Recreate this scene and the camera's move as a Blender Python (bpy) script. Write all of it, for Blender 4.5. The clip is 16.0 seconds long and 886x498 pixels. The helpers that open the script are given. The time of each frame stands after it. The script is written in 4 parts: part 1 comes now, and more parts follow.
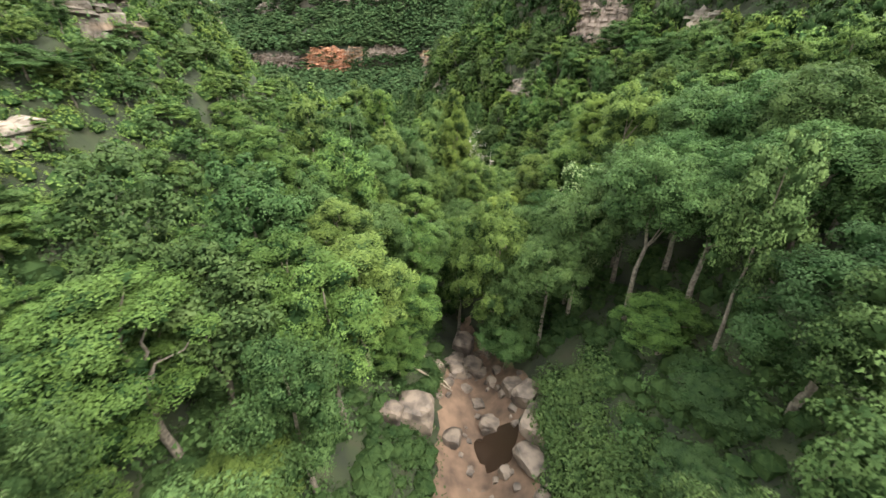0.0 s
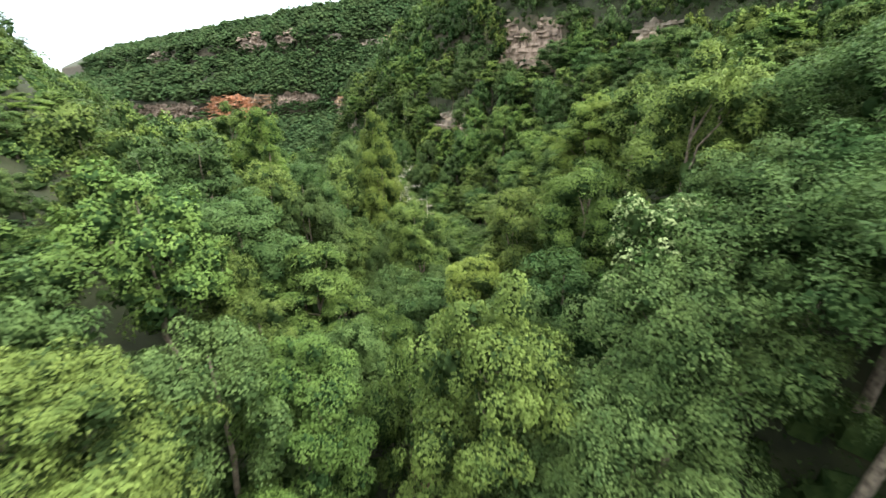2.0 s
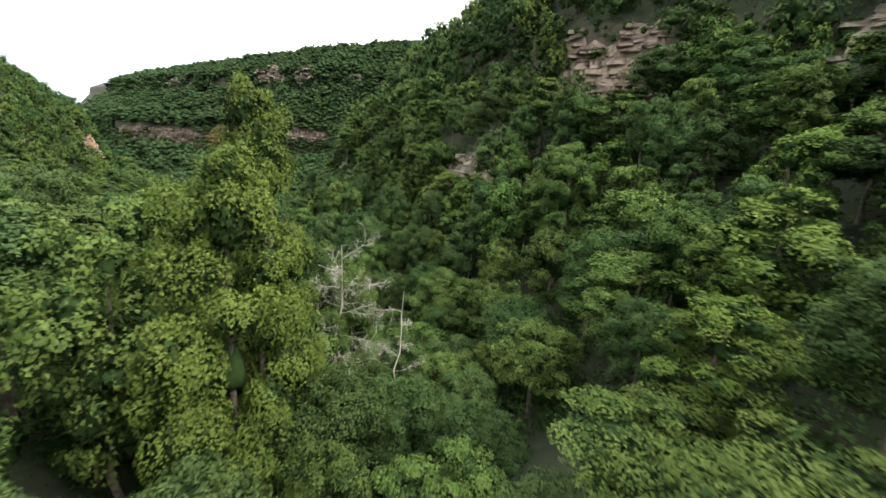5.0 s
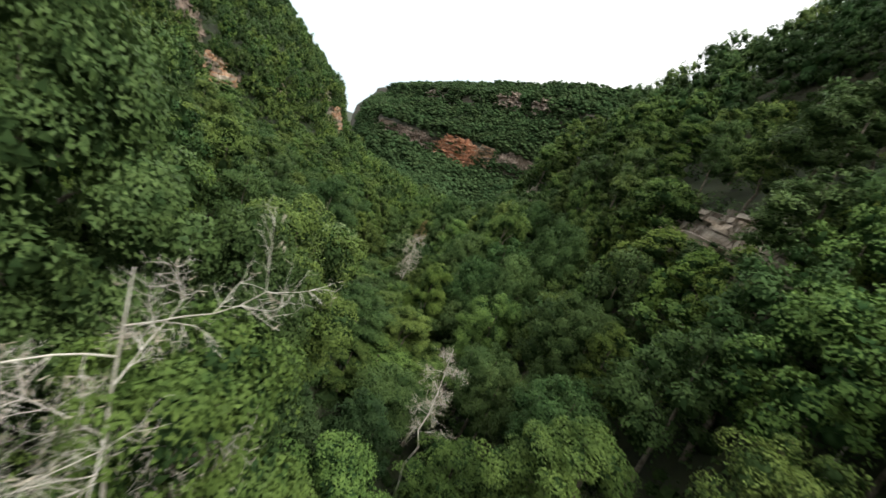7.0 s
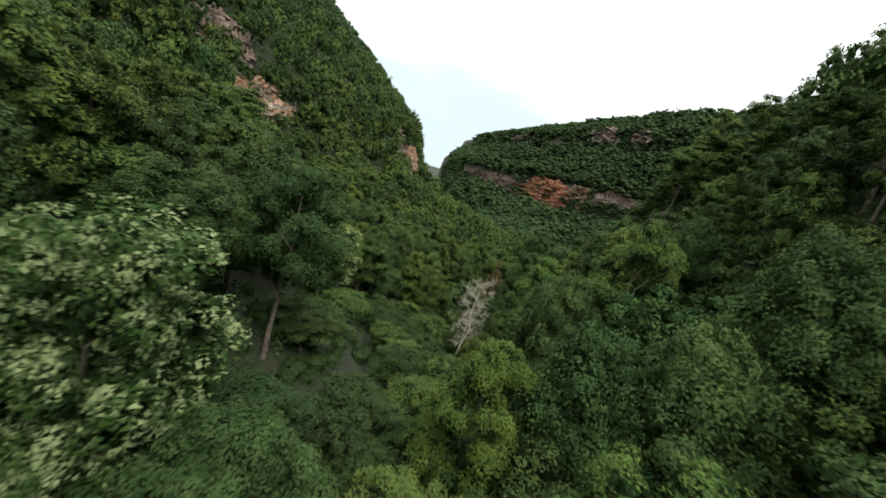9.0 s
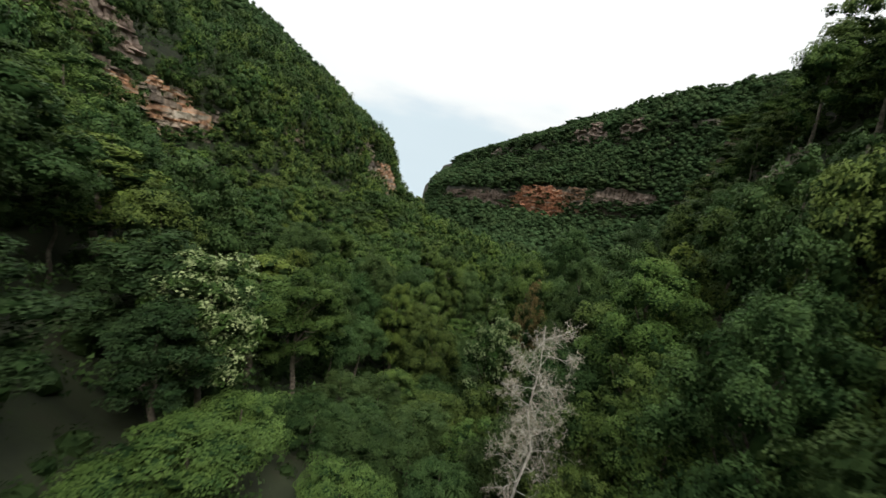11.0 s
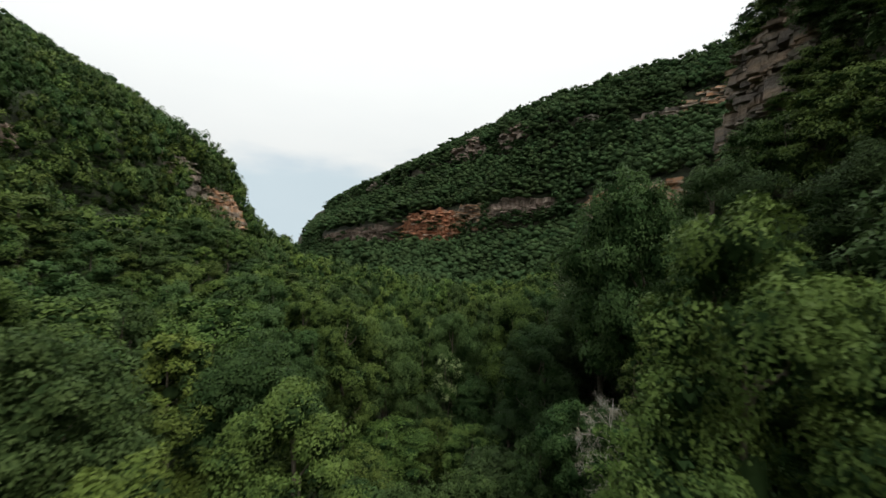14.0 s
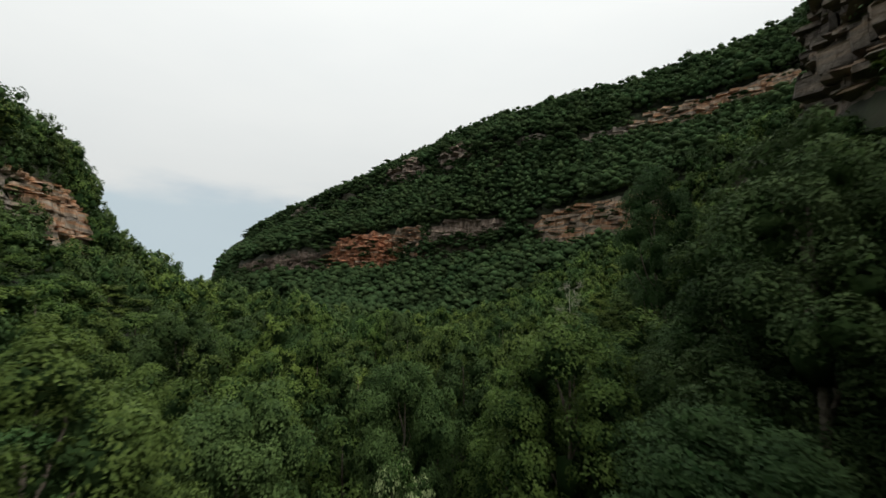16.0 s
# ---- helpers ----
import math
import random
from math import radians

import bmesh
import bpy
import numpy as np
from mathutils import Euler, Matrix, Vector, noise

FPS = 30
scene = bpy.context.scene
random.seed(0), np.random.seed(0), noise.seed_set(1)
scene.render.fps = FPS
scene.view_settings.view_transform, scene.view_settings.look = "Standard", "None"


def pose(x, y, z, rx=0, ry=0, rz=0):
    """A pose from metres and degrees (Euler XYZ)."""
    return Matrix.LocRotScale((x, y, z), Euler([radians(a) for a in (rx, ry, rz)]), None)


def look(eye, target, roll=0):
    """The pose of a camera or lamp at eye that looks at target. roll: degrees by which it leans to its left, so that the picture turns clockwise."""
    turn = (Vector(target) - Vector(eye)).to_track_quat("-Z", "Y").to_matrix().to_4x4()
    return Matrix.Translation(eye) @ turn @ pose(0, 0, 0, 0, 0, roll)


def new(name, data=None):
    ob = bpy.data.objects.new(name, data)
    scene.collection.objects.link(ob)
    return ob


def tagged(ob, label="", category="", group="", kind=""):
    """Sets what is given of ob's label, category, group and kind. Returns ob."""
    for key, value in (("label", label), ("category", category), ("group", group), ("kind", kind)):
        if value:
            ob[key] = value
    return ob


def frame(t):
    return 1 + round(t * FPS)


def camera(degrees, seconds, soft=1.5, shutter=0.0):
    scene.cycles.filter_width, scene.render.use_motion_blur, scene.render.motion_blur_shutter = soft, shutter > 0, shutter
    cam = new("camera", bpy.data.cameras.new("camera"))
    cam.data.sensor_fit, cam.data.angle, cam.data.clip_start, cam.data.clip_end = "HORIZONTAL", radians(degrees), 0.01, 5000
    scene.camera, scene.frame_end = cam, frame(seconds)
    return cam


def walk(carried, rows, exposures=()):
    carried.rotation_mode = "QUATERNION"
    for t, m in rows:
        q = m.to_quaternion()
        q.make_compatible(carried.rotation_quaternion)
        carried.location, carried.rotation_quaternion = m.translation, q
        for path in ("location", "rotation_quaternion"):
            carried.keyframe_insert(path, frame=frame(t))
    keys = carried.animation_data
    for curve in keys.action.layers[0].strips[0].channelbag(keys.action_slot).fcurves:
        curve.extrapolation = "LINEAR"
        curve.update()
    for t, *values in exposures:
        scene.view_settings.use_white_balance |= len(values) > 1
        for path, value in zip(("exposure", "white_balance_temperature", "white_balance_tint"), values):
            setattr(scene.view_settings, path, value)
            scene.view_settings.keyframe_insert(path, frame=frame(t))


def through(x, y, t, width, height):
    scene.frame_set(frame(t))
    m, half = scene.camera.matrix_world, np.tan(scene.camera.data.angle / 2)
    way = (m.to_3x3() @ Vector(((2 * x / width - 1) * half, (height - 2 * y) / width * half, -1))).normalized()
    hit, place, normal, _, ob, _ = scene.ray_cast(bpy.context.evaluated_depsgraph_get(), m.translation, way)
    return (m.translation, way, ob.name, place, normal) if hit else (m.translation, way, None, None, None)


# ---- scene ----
cam = camera(94.6, 16.0, soft=1.55, shutter=0.25)
METRES, EYE, TILT, LEAN, TURN = 280.0, 30.0, -28.0, 0.0, 0.0
ROWS = [
    (0.0, 0.0, 0.0, 0.0, -0.0, 0.0, 0.0),
    (0.5, -0.0014, 0.0244, 0.0039, -2.7, 1.25, 1.42),
    (1.0, -0.0016, 0.0508, 0.0091, -5.41, 2.58, 3.26),
    (1.5, -0.0004, 0.0787, 0.0154, -7.72, 4.22, 4.62),
    (2.0, 0.0024, 0.108, 0.0229, -9.37, 5.86, 5.48),
    (2.5, 0.0068, 0.1379, 0.0313, -10.48, 7.22, 5.72),
    (3.0, 0.0124, 0.1686, 0.0403, -11.63, 8.56, 6.06),
    (3.5, 0.0192, 0.1995, 0.0517, -11.9, 11.51, 4.18),
    (6.0, 0.0532, 0.3452, 0.1101, -4.34, 14.53, -12.85),
    (6.5, 0.0566, 0.3752, 0.1196, 2.6, 14.88, -22.15),
    (7.0, 0.0573, 0.4053, 0.1284, 9.7, 14.23, -28.62),
    (7.5, 0.0543, 0.4349, 0.1363, 14.89, 13.8, -31.34),
    (8.0, 0.048, 0.4643, 0.1439, 18.49, 13.62, -31.88),
    (8.5, 0.0384, 0.494, 0.1513, 20.83, 13.92, -31.44),
    (9.0, 0.0258, 0.5239, 0.1589, 23.5, 14.4, -31.69),
    (11.5, -0.057, 0.6568, 0.19, 24.02, 19.02, -21.14),
    (12.0, -0.0743, 0.6826, 0.1966, 22.93, 20.42, -19.0),
    (12.5, -0.0908, 0.7084, 0.2038, 21.18, 22.17, -16.21),
    (13.0, -0.1066, 0.7346, 0.2118, 18.95, 23.83, -13.34),
    (13.5, -0.1208, 0.7607, 0.2198, 16.74, 25.24, -10.87),
    (14.0, -0.1336, 0.7874, 0.2284, 13.71, 26.92, -7.72),
    (14.5, -0.145, 0.8151, 0.2382, 11.42, 28.6, -6.08),
    (15.0, -0.1548, 0.8427, 0.2484, 9.14, 29.92, -4.53),
    (15.5, -0.1631, 0.8704, 0.2586, 6.94, 31.21, -3.69),
    (16.0, -0.1699, 0.8991, 0.2697, 5.56, 32.57, -3.16),
]
EXPOSURES = [(0.0, 2.05), (1.0, 2.3), (2.0, 2.02), (2.5, 2.02), (3.0, 1.9), (3.5, 1.5), (6.0, 1.34), (7.0, 0.9), (7.5, 0.7), (9.0, 0.6), (11.5, 0.28), (13.5, 0.2), (15.0, 0.0), (16.0, -0.1)]
walk(cam, [(t, pose(0, 0, EYE, TILT, LEAN, TURN) @ pose(METRES * x, METRES * y, METRES * z, 90 + pitch, roll, yaw)) for t, x, y, z, yaw, pitch, roll in ROWS], EXPOSURES)

# ---- sky and light: a bright overcast day with a paler blue gap low over the valley mouth ----
SUN_UP, SUN_TURN = radians(52), radians(124)
world = bpy.data.worlds.new("overcast_sky")
scene.world = world
world.use_nodes = True
wn, wl = world.node_tree.nodes, world.node_tree.links
wn.clear()
w_out = wn.new("ShaderNodeOutputWorld")
w_back = wn.new("ShaderNodeBackground")
w_sky = wn.new("ShaderNodeTexSky")
w_sky.sky_type, w_sky.sun_disc, w_sky.sun_elevation, w_sky.sun_rotation = "NISHITA", False, SUN_UP, SUN_TURN
w_sky.air_density, w_sky.dust_density, w_sky.ozone_density = 1.0, 0.2, 1.6
w_co = wn.new("ShaderNodeTexCoord")
w_map = wn.new("ShaderNodeMapping")
w_map.inputs["Scale"].default_value = (1.0, 1.0, 3.2)
w_noise = wn.new("ShaderNodeTexNoise")
w_noise.inputs["Scale"].default_value, w_noise.inputs["Detail"].default_value = 2.2, 6.0
w_sep = wn.new("ShaderNodeSeparateXYZ")
w_low = wn.new("ShaderNodeMapRange")
w_low.inputs["From Min"].default_value, w_low.inputs["From Max"].default_value = 0.10, 0.27
w_low.inputs["To Min"].default_value, w_low.inputs["To Max"].default_value = -0.32, 0.36
w_add = wn.new("ShaderNodeMath")
w_ramp = wn.new("ShaderNodeMapRange")
w_ramp.interpolation_type = "SMOOTHSTEP"
w_ramp.inputs["From Min"].default_value, w_ramp.inputs["From Max"].default_value = 0.38, 0.62
w_ramp.inputs["To Min"].default_value, w_ramp.inputs["To Max"].default_value = 0.58, 0.99
w_shade = wn.new("ShaderNodeMixRGB")
w_shade.inputs["Color1"].default_value, w_shade.inputs["Color2"].default_value = (8.0, 8.35, 8.35, 1), (9.2, 9.35, 9.15, 1)
w_mix = wn.new("ShaderNodeMixRGB")
wl.new(w_co.outputs["Generated"], w_map.inputs["Vector"])
wl.new(w_map.outputs["Vector"], w_noise.inputs["Vector"])
wl.new(w_co.outputs["Generated"], w_sep.inputs["Vector"])
wl.new(w_sep.outputs["Z"], w_low.inputs["Value"])
wl.new(w_noise.outputs["Fac"], w_add.inputs[0])
wl.new(w_low.outputs["Result"], w_add.inputs[1])
wl.new(w_add.outputs["Value"], w_ramp.inputs["Value"])
wl.new(w_noise.outputs["Fac"], w_shade.inputs["Fac"])
wl.new(w_ramp.outputs["Result"], w_mix.inputs["Fac"])
w_up = wn.new("ShaderNodeMath")
w_up.operation = "MAXIMUM"
w_up.inputs[1].default_value = 0.16
w_dir = wn.new("ShaderNodeCombineXYZ")
wl.new(w_sep.outputs["Z"], w_up.inputs[0])
wl.new(w_sep.outputs["X"], w_dir.inputs["X"]); wl.new(w_sep.outputs["Y"], w_dir.inputs["Y"]); wl.new(w_up.outputs["Value"], w_dir.inputs["Z"])
wl.new(w_dir.outputs["Vector"], w_sky.inputs["Vector"])
w_tint = wn.new("ShaderNodeMixRGB")
w_tint.blend_type = "MULTIPLY"
w_tint.inputs["Fac"].default_value, w_tint.inputs["Color2"].default_value = 1.0, (0.95, 1.1, 1.02, 1)
wl.new(w_sky.outputs["Color"], w_tint.inputs["Color1"])
wl.new(w_tint.outputs["Color"], w_mix.inputs["Color1"])
wl.new(w_shade.outputs["Color"], w_mix.inputs["Color2"])
# an overcast sky is brightest overhead
w_dome = wn.new("ShaderNodeMapRange")
w_dome.inputs["From Min"].default_value, w_dome.inputs["From Max"].default_value = 0.15, 1.0
w_dome.inputs["To Min"].default_value, w_dome.inputs["To Max"].default_value = 0.87, 1.46
w_rise = wn.new("ShaderNodeMixRGB")
w_rise.blend_type = "MULTIPLY"
w_rise.inputs["Fac"].default_value = 1.0
wl.new(w_sep.outputs["Z"], w_dome.inputs["Value"])
wl.new(w_mix.outputs["Color"], w_rise.inputs["Color1"]); wl.new(w_dome.outputs["Result"], w_rise.inputs["Color2"])
wl.new(w_rise.outputs["Color"], w_back.inputs["Color"])
w_back.inputs["Strength"].default_value = 0.101
wl.new(w_back.outputs["Background"], w_out.inputs["Surface"])
sun = new("sun", bpy.data.lights.new("sun", "SUN"))
sun.data.energy, sun.data.angle, sun.data.color = 2.0, radians(24), (1.0, 0.96, 0.88)
sun.matrix_world = look((0, 0, 300), (300 * math.cos(SUN_UP) * -math.sin(SUN_TURN), 300 * math.cos(SUN_UP) * -math.cos(SUN_TURN), 300 - 300 * math.sin(SUN_UP)))


# ---- materials ----
def material(name, rough=0.8):
    m = bpy.data.materials.new(name)
    m.use_nodes = True
    n, l = m.node_tree.nodes, m.node_tree.links
    b = n["Principled BSDF"]
    b.inputs["Roughness"].default_value = rough
    return m, n, l, b


def ramp_node(n, stops):
    r = n.new("ShaderNodeValToRGB")
    while len(r.color_ramp.elements) < len(stops):
        r.color_ramp.elements.new(0.5)
    for e, (p, c) in zip(r.color_ramp.elements, stops):
        e.position, e.color = p, (*c, 1)
    return r


def leaf_material(name, dark, light, gloss=0.46, through=0.2, low=0.12, high=0.8, clump=0.16, sheen=0.05):
    """Leaves: colour differs from leaf to leaf, from clump to clump and from tree to tree; some light passes."""
    m, n, l, b = material(name, gloss)
    geo, info, co = n.new("ShaderNodeNewGeometry"), n.new("ShaderNodeObjectInfo"), n.new("ShaderNodeTexCoord")
    noi = n.new("ShaderNodeTexNoise")
    noi.inputs["Scale"].default_value, noi.inputs["Detail"].default_value = clump, 4.0
    l.new(geo.outputs["Position"], noi.inputs["Vector"])
    a1 = n.new("ShaderNodeMath"); a1.operation = "MULTIPLY_ADD"; a1.inputs[1].default_value, a1.inputs[2].default_value = 0.18, 0.06
    l.new(geo.outputs["Random Per Island"], a1.inputs[0])
    a2 = n.new("ShaderNodeMath"); a2.operation = "MULTIPLY_ADD"; a2.inputs[1].default_value = 0.75
    l.new(noi.outputs["Fac"], a2.inputs[0]); l.new(a1.outputs["Value"], a2.inputs[2])
    fine = n.new("ShaderNodeTexNoise"); fine.inputs["Scale"].default_value, fine.inputs["Detail"].default_value = 1.2, 3.0
    l.new(geo.outputs["Position"], fine.inputs["Vector"])
    a3 = n.new("ShaderNodeMath"); a3.operation = "MULTIPLY_ADD"; a3.inputs[1].default_value = 1.3
    a4 = n.new("ShaderNodeMath"); a4.operation = "SUBTRACT"; a4.inputs[1].default_value = 0.65
    l.new(fine.outputs["Fac"], a3.inputs[0]); l.new(a2.outputs["Value"], a3.inputs[2]); l.new(a3.outputs["Value"], a4.inputs[0])
    r = ramp_node(n, [(low, dark), (high, light)])
    l.new(a4.outputs["Value"], r.inputs["Fac"])
    hs = n.new("ShaderNodeHueSaturation")
    h = n.new("ShaderNodeMapRange"); h.inputs["To Min"].default_value, h.inputs["To Max"].default_value = 0.480, 0.510
    v = n.new("ShaderNodeMapRange"); v.inputs["To Min"].default_value, v.inputs["To Max"].default_value = 0.78, 1.24
    wn2 = n.new("ShaderNodeTexWhiteNoise"); wn2.noise_dimensions = "1D"
    tone = n.new("ShaderNodeAttribute"); tone.attribute_name = "tone"
    own = n.new("ShaderNodeMath"); l.new(info.outputs["Random"], own.inputs[0]); l.new(tone.outputs["Fac"], own.inputs[1])
    wn3 = n.new("ShaderNodeTexWhiteNoise"); wn3.noise_dimensions = "1D"
    far = n.new("ShaderNodeMath"); far.inputs[1].default_value = 7.31
    l.new(own.outputs["Value"], wn2.inputs["W"]); l.new(own.outputs["Value"], far.inputs[0]); l.new(far.outputs["Value"], wn3.inputs["W"])
    l.new(wn3.outputs["Value"], h.inputs["Value"]); l.new(wn2.outputs["Value"], v.inputs["Value"])
    l.new(h.outputs["Result"], hs.inputs["Hue"]); l.new(v.outputs["Result"], hs.inputs["Value"]); l.new(r.outputs["Color"], hs.inputs["Color"])
    l.new(hs.outputs["Color"], b.inputs["Base Color"])
    b.inputs["Specular IOR Level"].default_value = sheen
    tr = n.new("ShaderNodeBsdfTranslucent")
    mx = n.new("ShaderNodeMixShader"); mx.inputs["Fac"].default_value = through
    l.new(hs.outputs["Color"], tr.inputs["Color"])
    l.new(b.outputs["BSDF"], mx.inputs[1]); l.new(tr.outputs["BSDF"], mx.inputs[2])
    l.new(mx.outputs["Shader"], n["Material Output"].inputs["Surface"])
    return m


def rock_material(name, stops, scale=0.25):
    """Layered sandstone: thin beds of colour, stains that run down it, cracks and grain in relief."""
    m, n, l, b = material(name, 0.9)
    geo = n.new("ShaderNodeNewGeometry")
    mp = n.new("ShaderNodeMapping"); mp.inputs["Scale"].default_value = (scale * 0.3, scale * 0.3, scale * 2.2)
    l.new(geo.outputs["Position"], mp.inputs["Vector"])
    beds = n.new("ShaderNodeTexNoise"); beds.inputs["Scale"].default_value, beds.inputs["Detail"].default_value = 1.0, 8.0
    l.new(mp.outputs["Vector"], beds.inputs["Vector"])
    r = ramp_node(n, stops)
    l.new(beds.outputs["Fac"], r.inputs["Fac"])
    mp2 = n.new("ShaderNodeMapping"); mp2.inputs["Scale"].default_value = (scale * 2, scale * 2, scale * 0.35)
    l.new(geo.outputs["Position"], mp2.inputs["Vector"])
    st = n.new("ShaderNodeTexNoise"); st.inputs["Scale"].default_value, st.inputs["Detail"].default_value = 1.0, 5.0
    l.new(mp2.outputs["Vector"], st.inputs["Vector"])
    sr = ramp_node(n, [(0.38, (0.28, 0.26, 0.24)), (0.58, (1, 1, 1))])
    l.new(st.outputs["Fac"], sr.inputs["Fac"])
    mx = n.new("ShaderNodeMixRGB"); mx.blend_type = "MULTIPLY"; mx.inputs["Fac"].default_value = 0.75
    l.new(r.outputs["Color"], mx.inputs["Color1"]); l.new(sr.outputs["Color"], mx.inputs["Color2"])
    l.new(mx.outputs["Color"], b.inputs["Base Color"])
    gr = n.new("ShaderNodeTexNoise"); gr.inputs["Scale"].default_value, gr.inputs["Detail"].default_value = 1.6, 9.0
    l.new(geo.outputs["Position"], gr.inputs["Vector"])
    bp = n.new("ShaderNodeBump"); bp.inputs["Strength"].default_value, bp.inputs["Distance"].default_value = 0.8, 0.5
    l.new(gr.outputs["Fac"], bp.inputs["Height"]); l.new(bp.outputs["Normal"], b.inputs["Normal"])
    return m


def mottled_material(name, stops, scale, rough=0.9, bump=0.3):
    m, n, l, b = material(name, rough)
    geo = n.new("ShaderNodeNewGeometry")
    noi = n.new("ShaderNodeTexNoise"); noi.inputs["Scale"].default_value, noi.inputs["Detail"].default_value = scale, 8.0
    l.new(geo.outputs["Position"], noi.inputs["Vector"])
    r = ramp_node(n, stops)
    l.new(noi.outputs["Fac"], r.inputs["Fac"]); l.new(r.outputs["Color"], b.inputs["Base Color"])
    bp = n.new("ShaderNodeBump"); bp.inputs["Strength"].default_value, bp.inputs["Distance"].default_value = bump, 0.3
    l.new(noi.outputs["Fac"], bp.inputs["Height"]); l.new(bp.outputs["Normal"], b.inputs["Normal"])
    return m


LEAF_POPLAR = leaf_material("leaf_poplar", (0.033, 0.067, 0.017), (0.120, 0.180, 0.045))
LEAF_OAK = leaf_material("leaf_oak", (0.023, 0.053, 0.018), (0.084, 0.138, 0.044))
LEAF_LIME = leaf_material("leaf_lime", (0.047, 0.090, 0.017), (0.132, 0.188, 0.042))
LEAF_PALE = leaf_material("leaf_pale", (0.034, 0.076, 0.018), (0.25, 0.32, 0.15), 0.5, 0.15, 0.48, 0.66, 0.75)
LEAF_BROWN = leaf_material("leaf_brown", (0.07, 0.060, 0.024), (0.20, 0.135, 0.06))
# pines and hemlocks; darkened so that hemlocks carry shade in their colour
LEAF_HEMLOCK = leaf_material("leaf_hemlock", (0.021, 0.041, 0.019), (0.060, 0.098, 0.037), sheen=0.02)
# crown insides and undergrowth: a darker leaf copy with shade put into its colour
LEAF_SHADED = leaf_material("leaf_shaded", (0.014, 0.033, 0.013), (0.042, 0.076, 0.026), sheen=0.0)
# duller, bluer green for far crowns; some distance haze is put into it
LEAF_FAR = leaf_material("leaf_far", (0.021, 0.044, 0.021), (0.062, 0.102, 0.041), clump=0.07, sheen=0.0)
BARK = mottled_material("bark", [(0.3, (0.06, 0.048, 0.036)), (0.7, (0.20, 0.17, 0.13))], 3.0, 0.9, 0.6)
DEAD_WOOD = mottled_material("dead_wood", [(0.3, (0.34, 0.31, 0.26)), (0.7, (0.62, 0.59, 0.52))], 2.0, 0.8, 0.4)
TWIG = mottled_material("twig", [(0.3, (0.16, 0.14, 0.10)), (0.7, (0.42, 0.38, 0.30))], 1.2, 0.9, 0.1)
LOG_WOOD = mottled_material("log_wood", [(0.3, (0.16, 0.12, 0.085)), (0.7, (0.34, 0.28, 0.21))], 2.0, 0.85, 0.5)
# floor colour taken close to black, so that it carries the shade between crowns
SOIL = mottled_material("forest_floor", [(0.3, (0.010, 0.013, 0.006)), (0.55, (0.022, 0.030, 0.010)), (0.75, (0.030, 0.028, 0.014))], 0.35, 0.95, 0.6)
_n, _l = SOIL.node_tree.nodes, SOIL.node_tree.links
_b = _n["Principled BSDF"]
_floor = _b.inputs["Base Color"].links[0].from_socket
_geo, _sep = _n.new("ShaderNodeNewGeometry"), _n.new("ShaderNodeSeparateXYZ")
_l.new(_geo.outputs["True Normal"], _sep.inputs["Vector"])
_steep = _n.new("ShaderNodeMapRange")
_steep.inputs["From Min"].default_value, _steep.inputs["From Max"].default_value = 0.40, 0.24
_l.new(_sep.outputs["Z"], _steep.inputs["Value"])
_stone, _tint = _n.new("ShaderNodeTexNoise"), ramp_node(_n, [(0.35, (0.026, 0.025, 0.014)), (0.65, (0.068, 0.056, 0.035))])
_stone.inputs["Scale"].default_value, _stone.inputs["Detail"].default_value = 0.5, 8.0
_l.new(_geo.outputs["Position"], _stone.inputs["Vector"]); _l.new(_stone.outputs["Fac"], _tint.inputs["Fac"])
_both = _n.new("ShaderNodeMixRGB")
_l.new(_steep.outputs["Result"], _both.inputs["Fac"]); _l.new(_floor, _both.inputs["Color1"]); _l.new(_tint.outputs["Color"], _both.inputs["Color2"])
_l.new(_both.outputs["Color"], _b.inputs["Base Color"])
ROCK_GREY = rock_material("rock_grey", [(0.3, (0.11, 0.09, 0.075)), (0.5, (0.28, 0.24, 0.20)), (0.7, (0.38, 0.30, 0.23))])
ROCK_DARK = rock_material("rock_dark", [(0.3, (0.055, 0.045, 0.038)), (0.5, (0.15, 0.125, 0.10)), (0.7, (0.26, 0.18, 0.12))])
ROCK_RED = rock_material("rock_red", [(0.32, (0.22, 0.14, 0.10)), (0.48, (0.55, 0.24, 0.13)), (0.58, (0.50, 0.27, 0.16)), (0.7, (0.42, 0.35, 0.28))])
ROCK_RUST = rock_material("rock_rust", [(0.32, (0.14, 0.11, 0.09)), (0.46, (0.36, 0.29, 0.22)), (0.55, (0.48, 0.24, 0.12)), (0.64, (0.44, 0.38, 0.30))])
ROCK_PINK = rock_material("rock_pink", [(0.3, (0.14, 0.11, 0.09)), (0.5, (0.32, 0.245, 0.20)), (0.7, (0.28, 0.21, 0.165))])
CREEK_STONE = mottled_material("creek_stone", [(0.35, (0.045, 0.034, 0.027)), (0.62, (0.17, 0.13, 0.098))], 0.7, 0.75, 0.5)
CREEK_SAND = mottled_material("creek_sand", [(0.3, (0.055, 0.034, 0.022)), (0.65, (0.16, 0.10, 0.064))], 0.5, 0.9, 0.4)


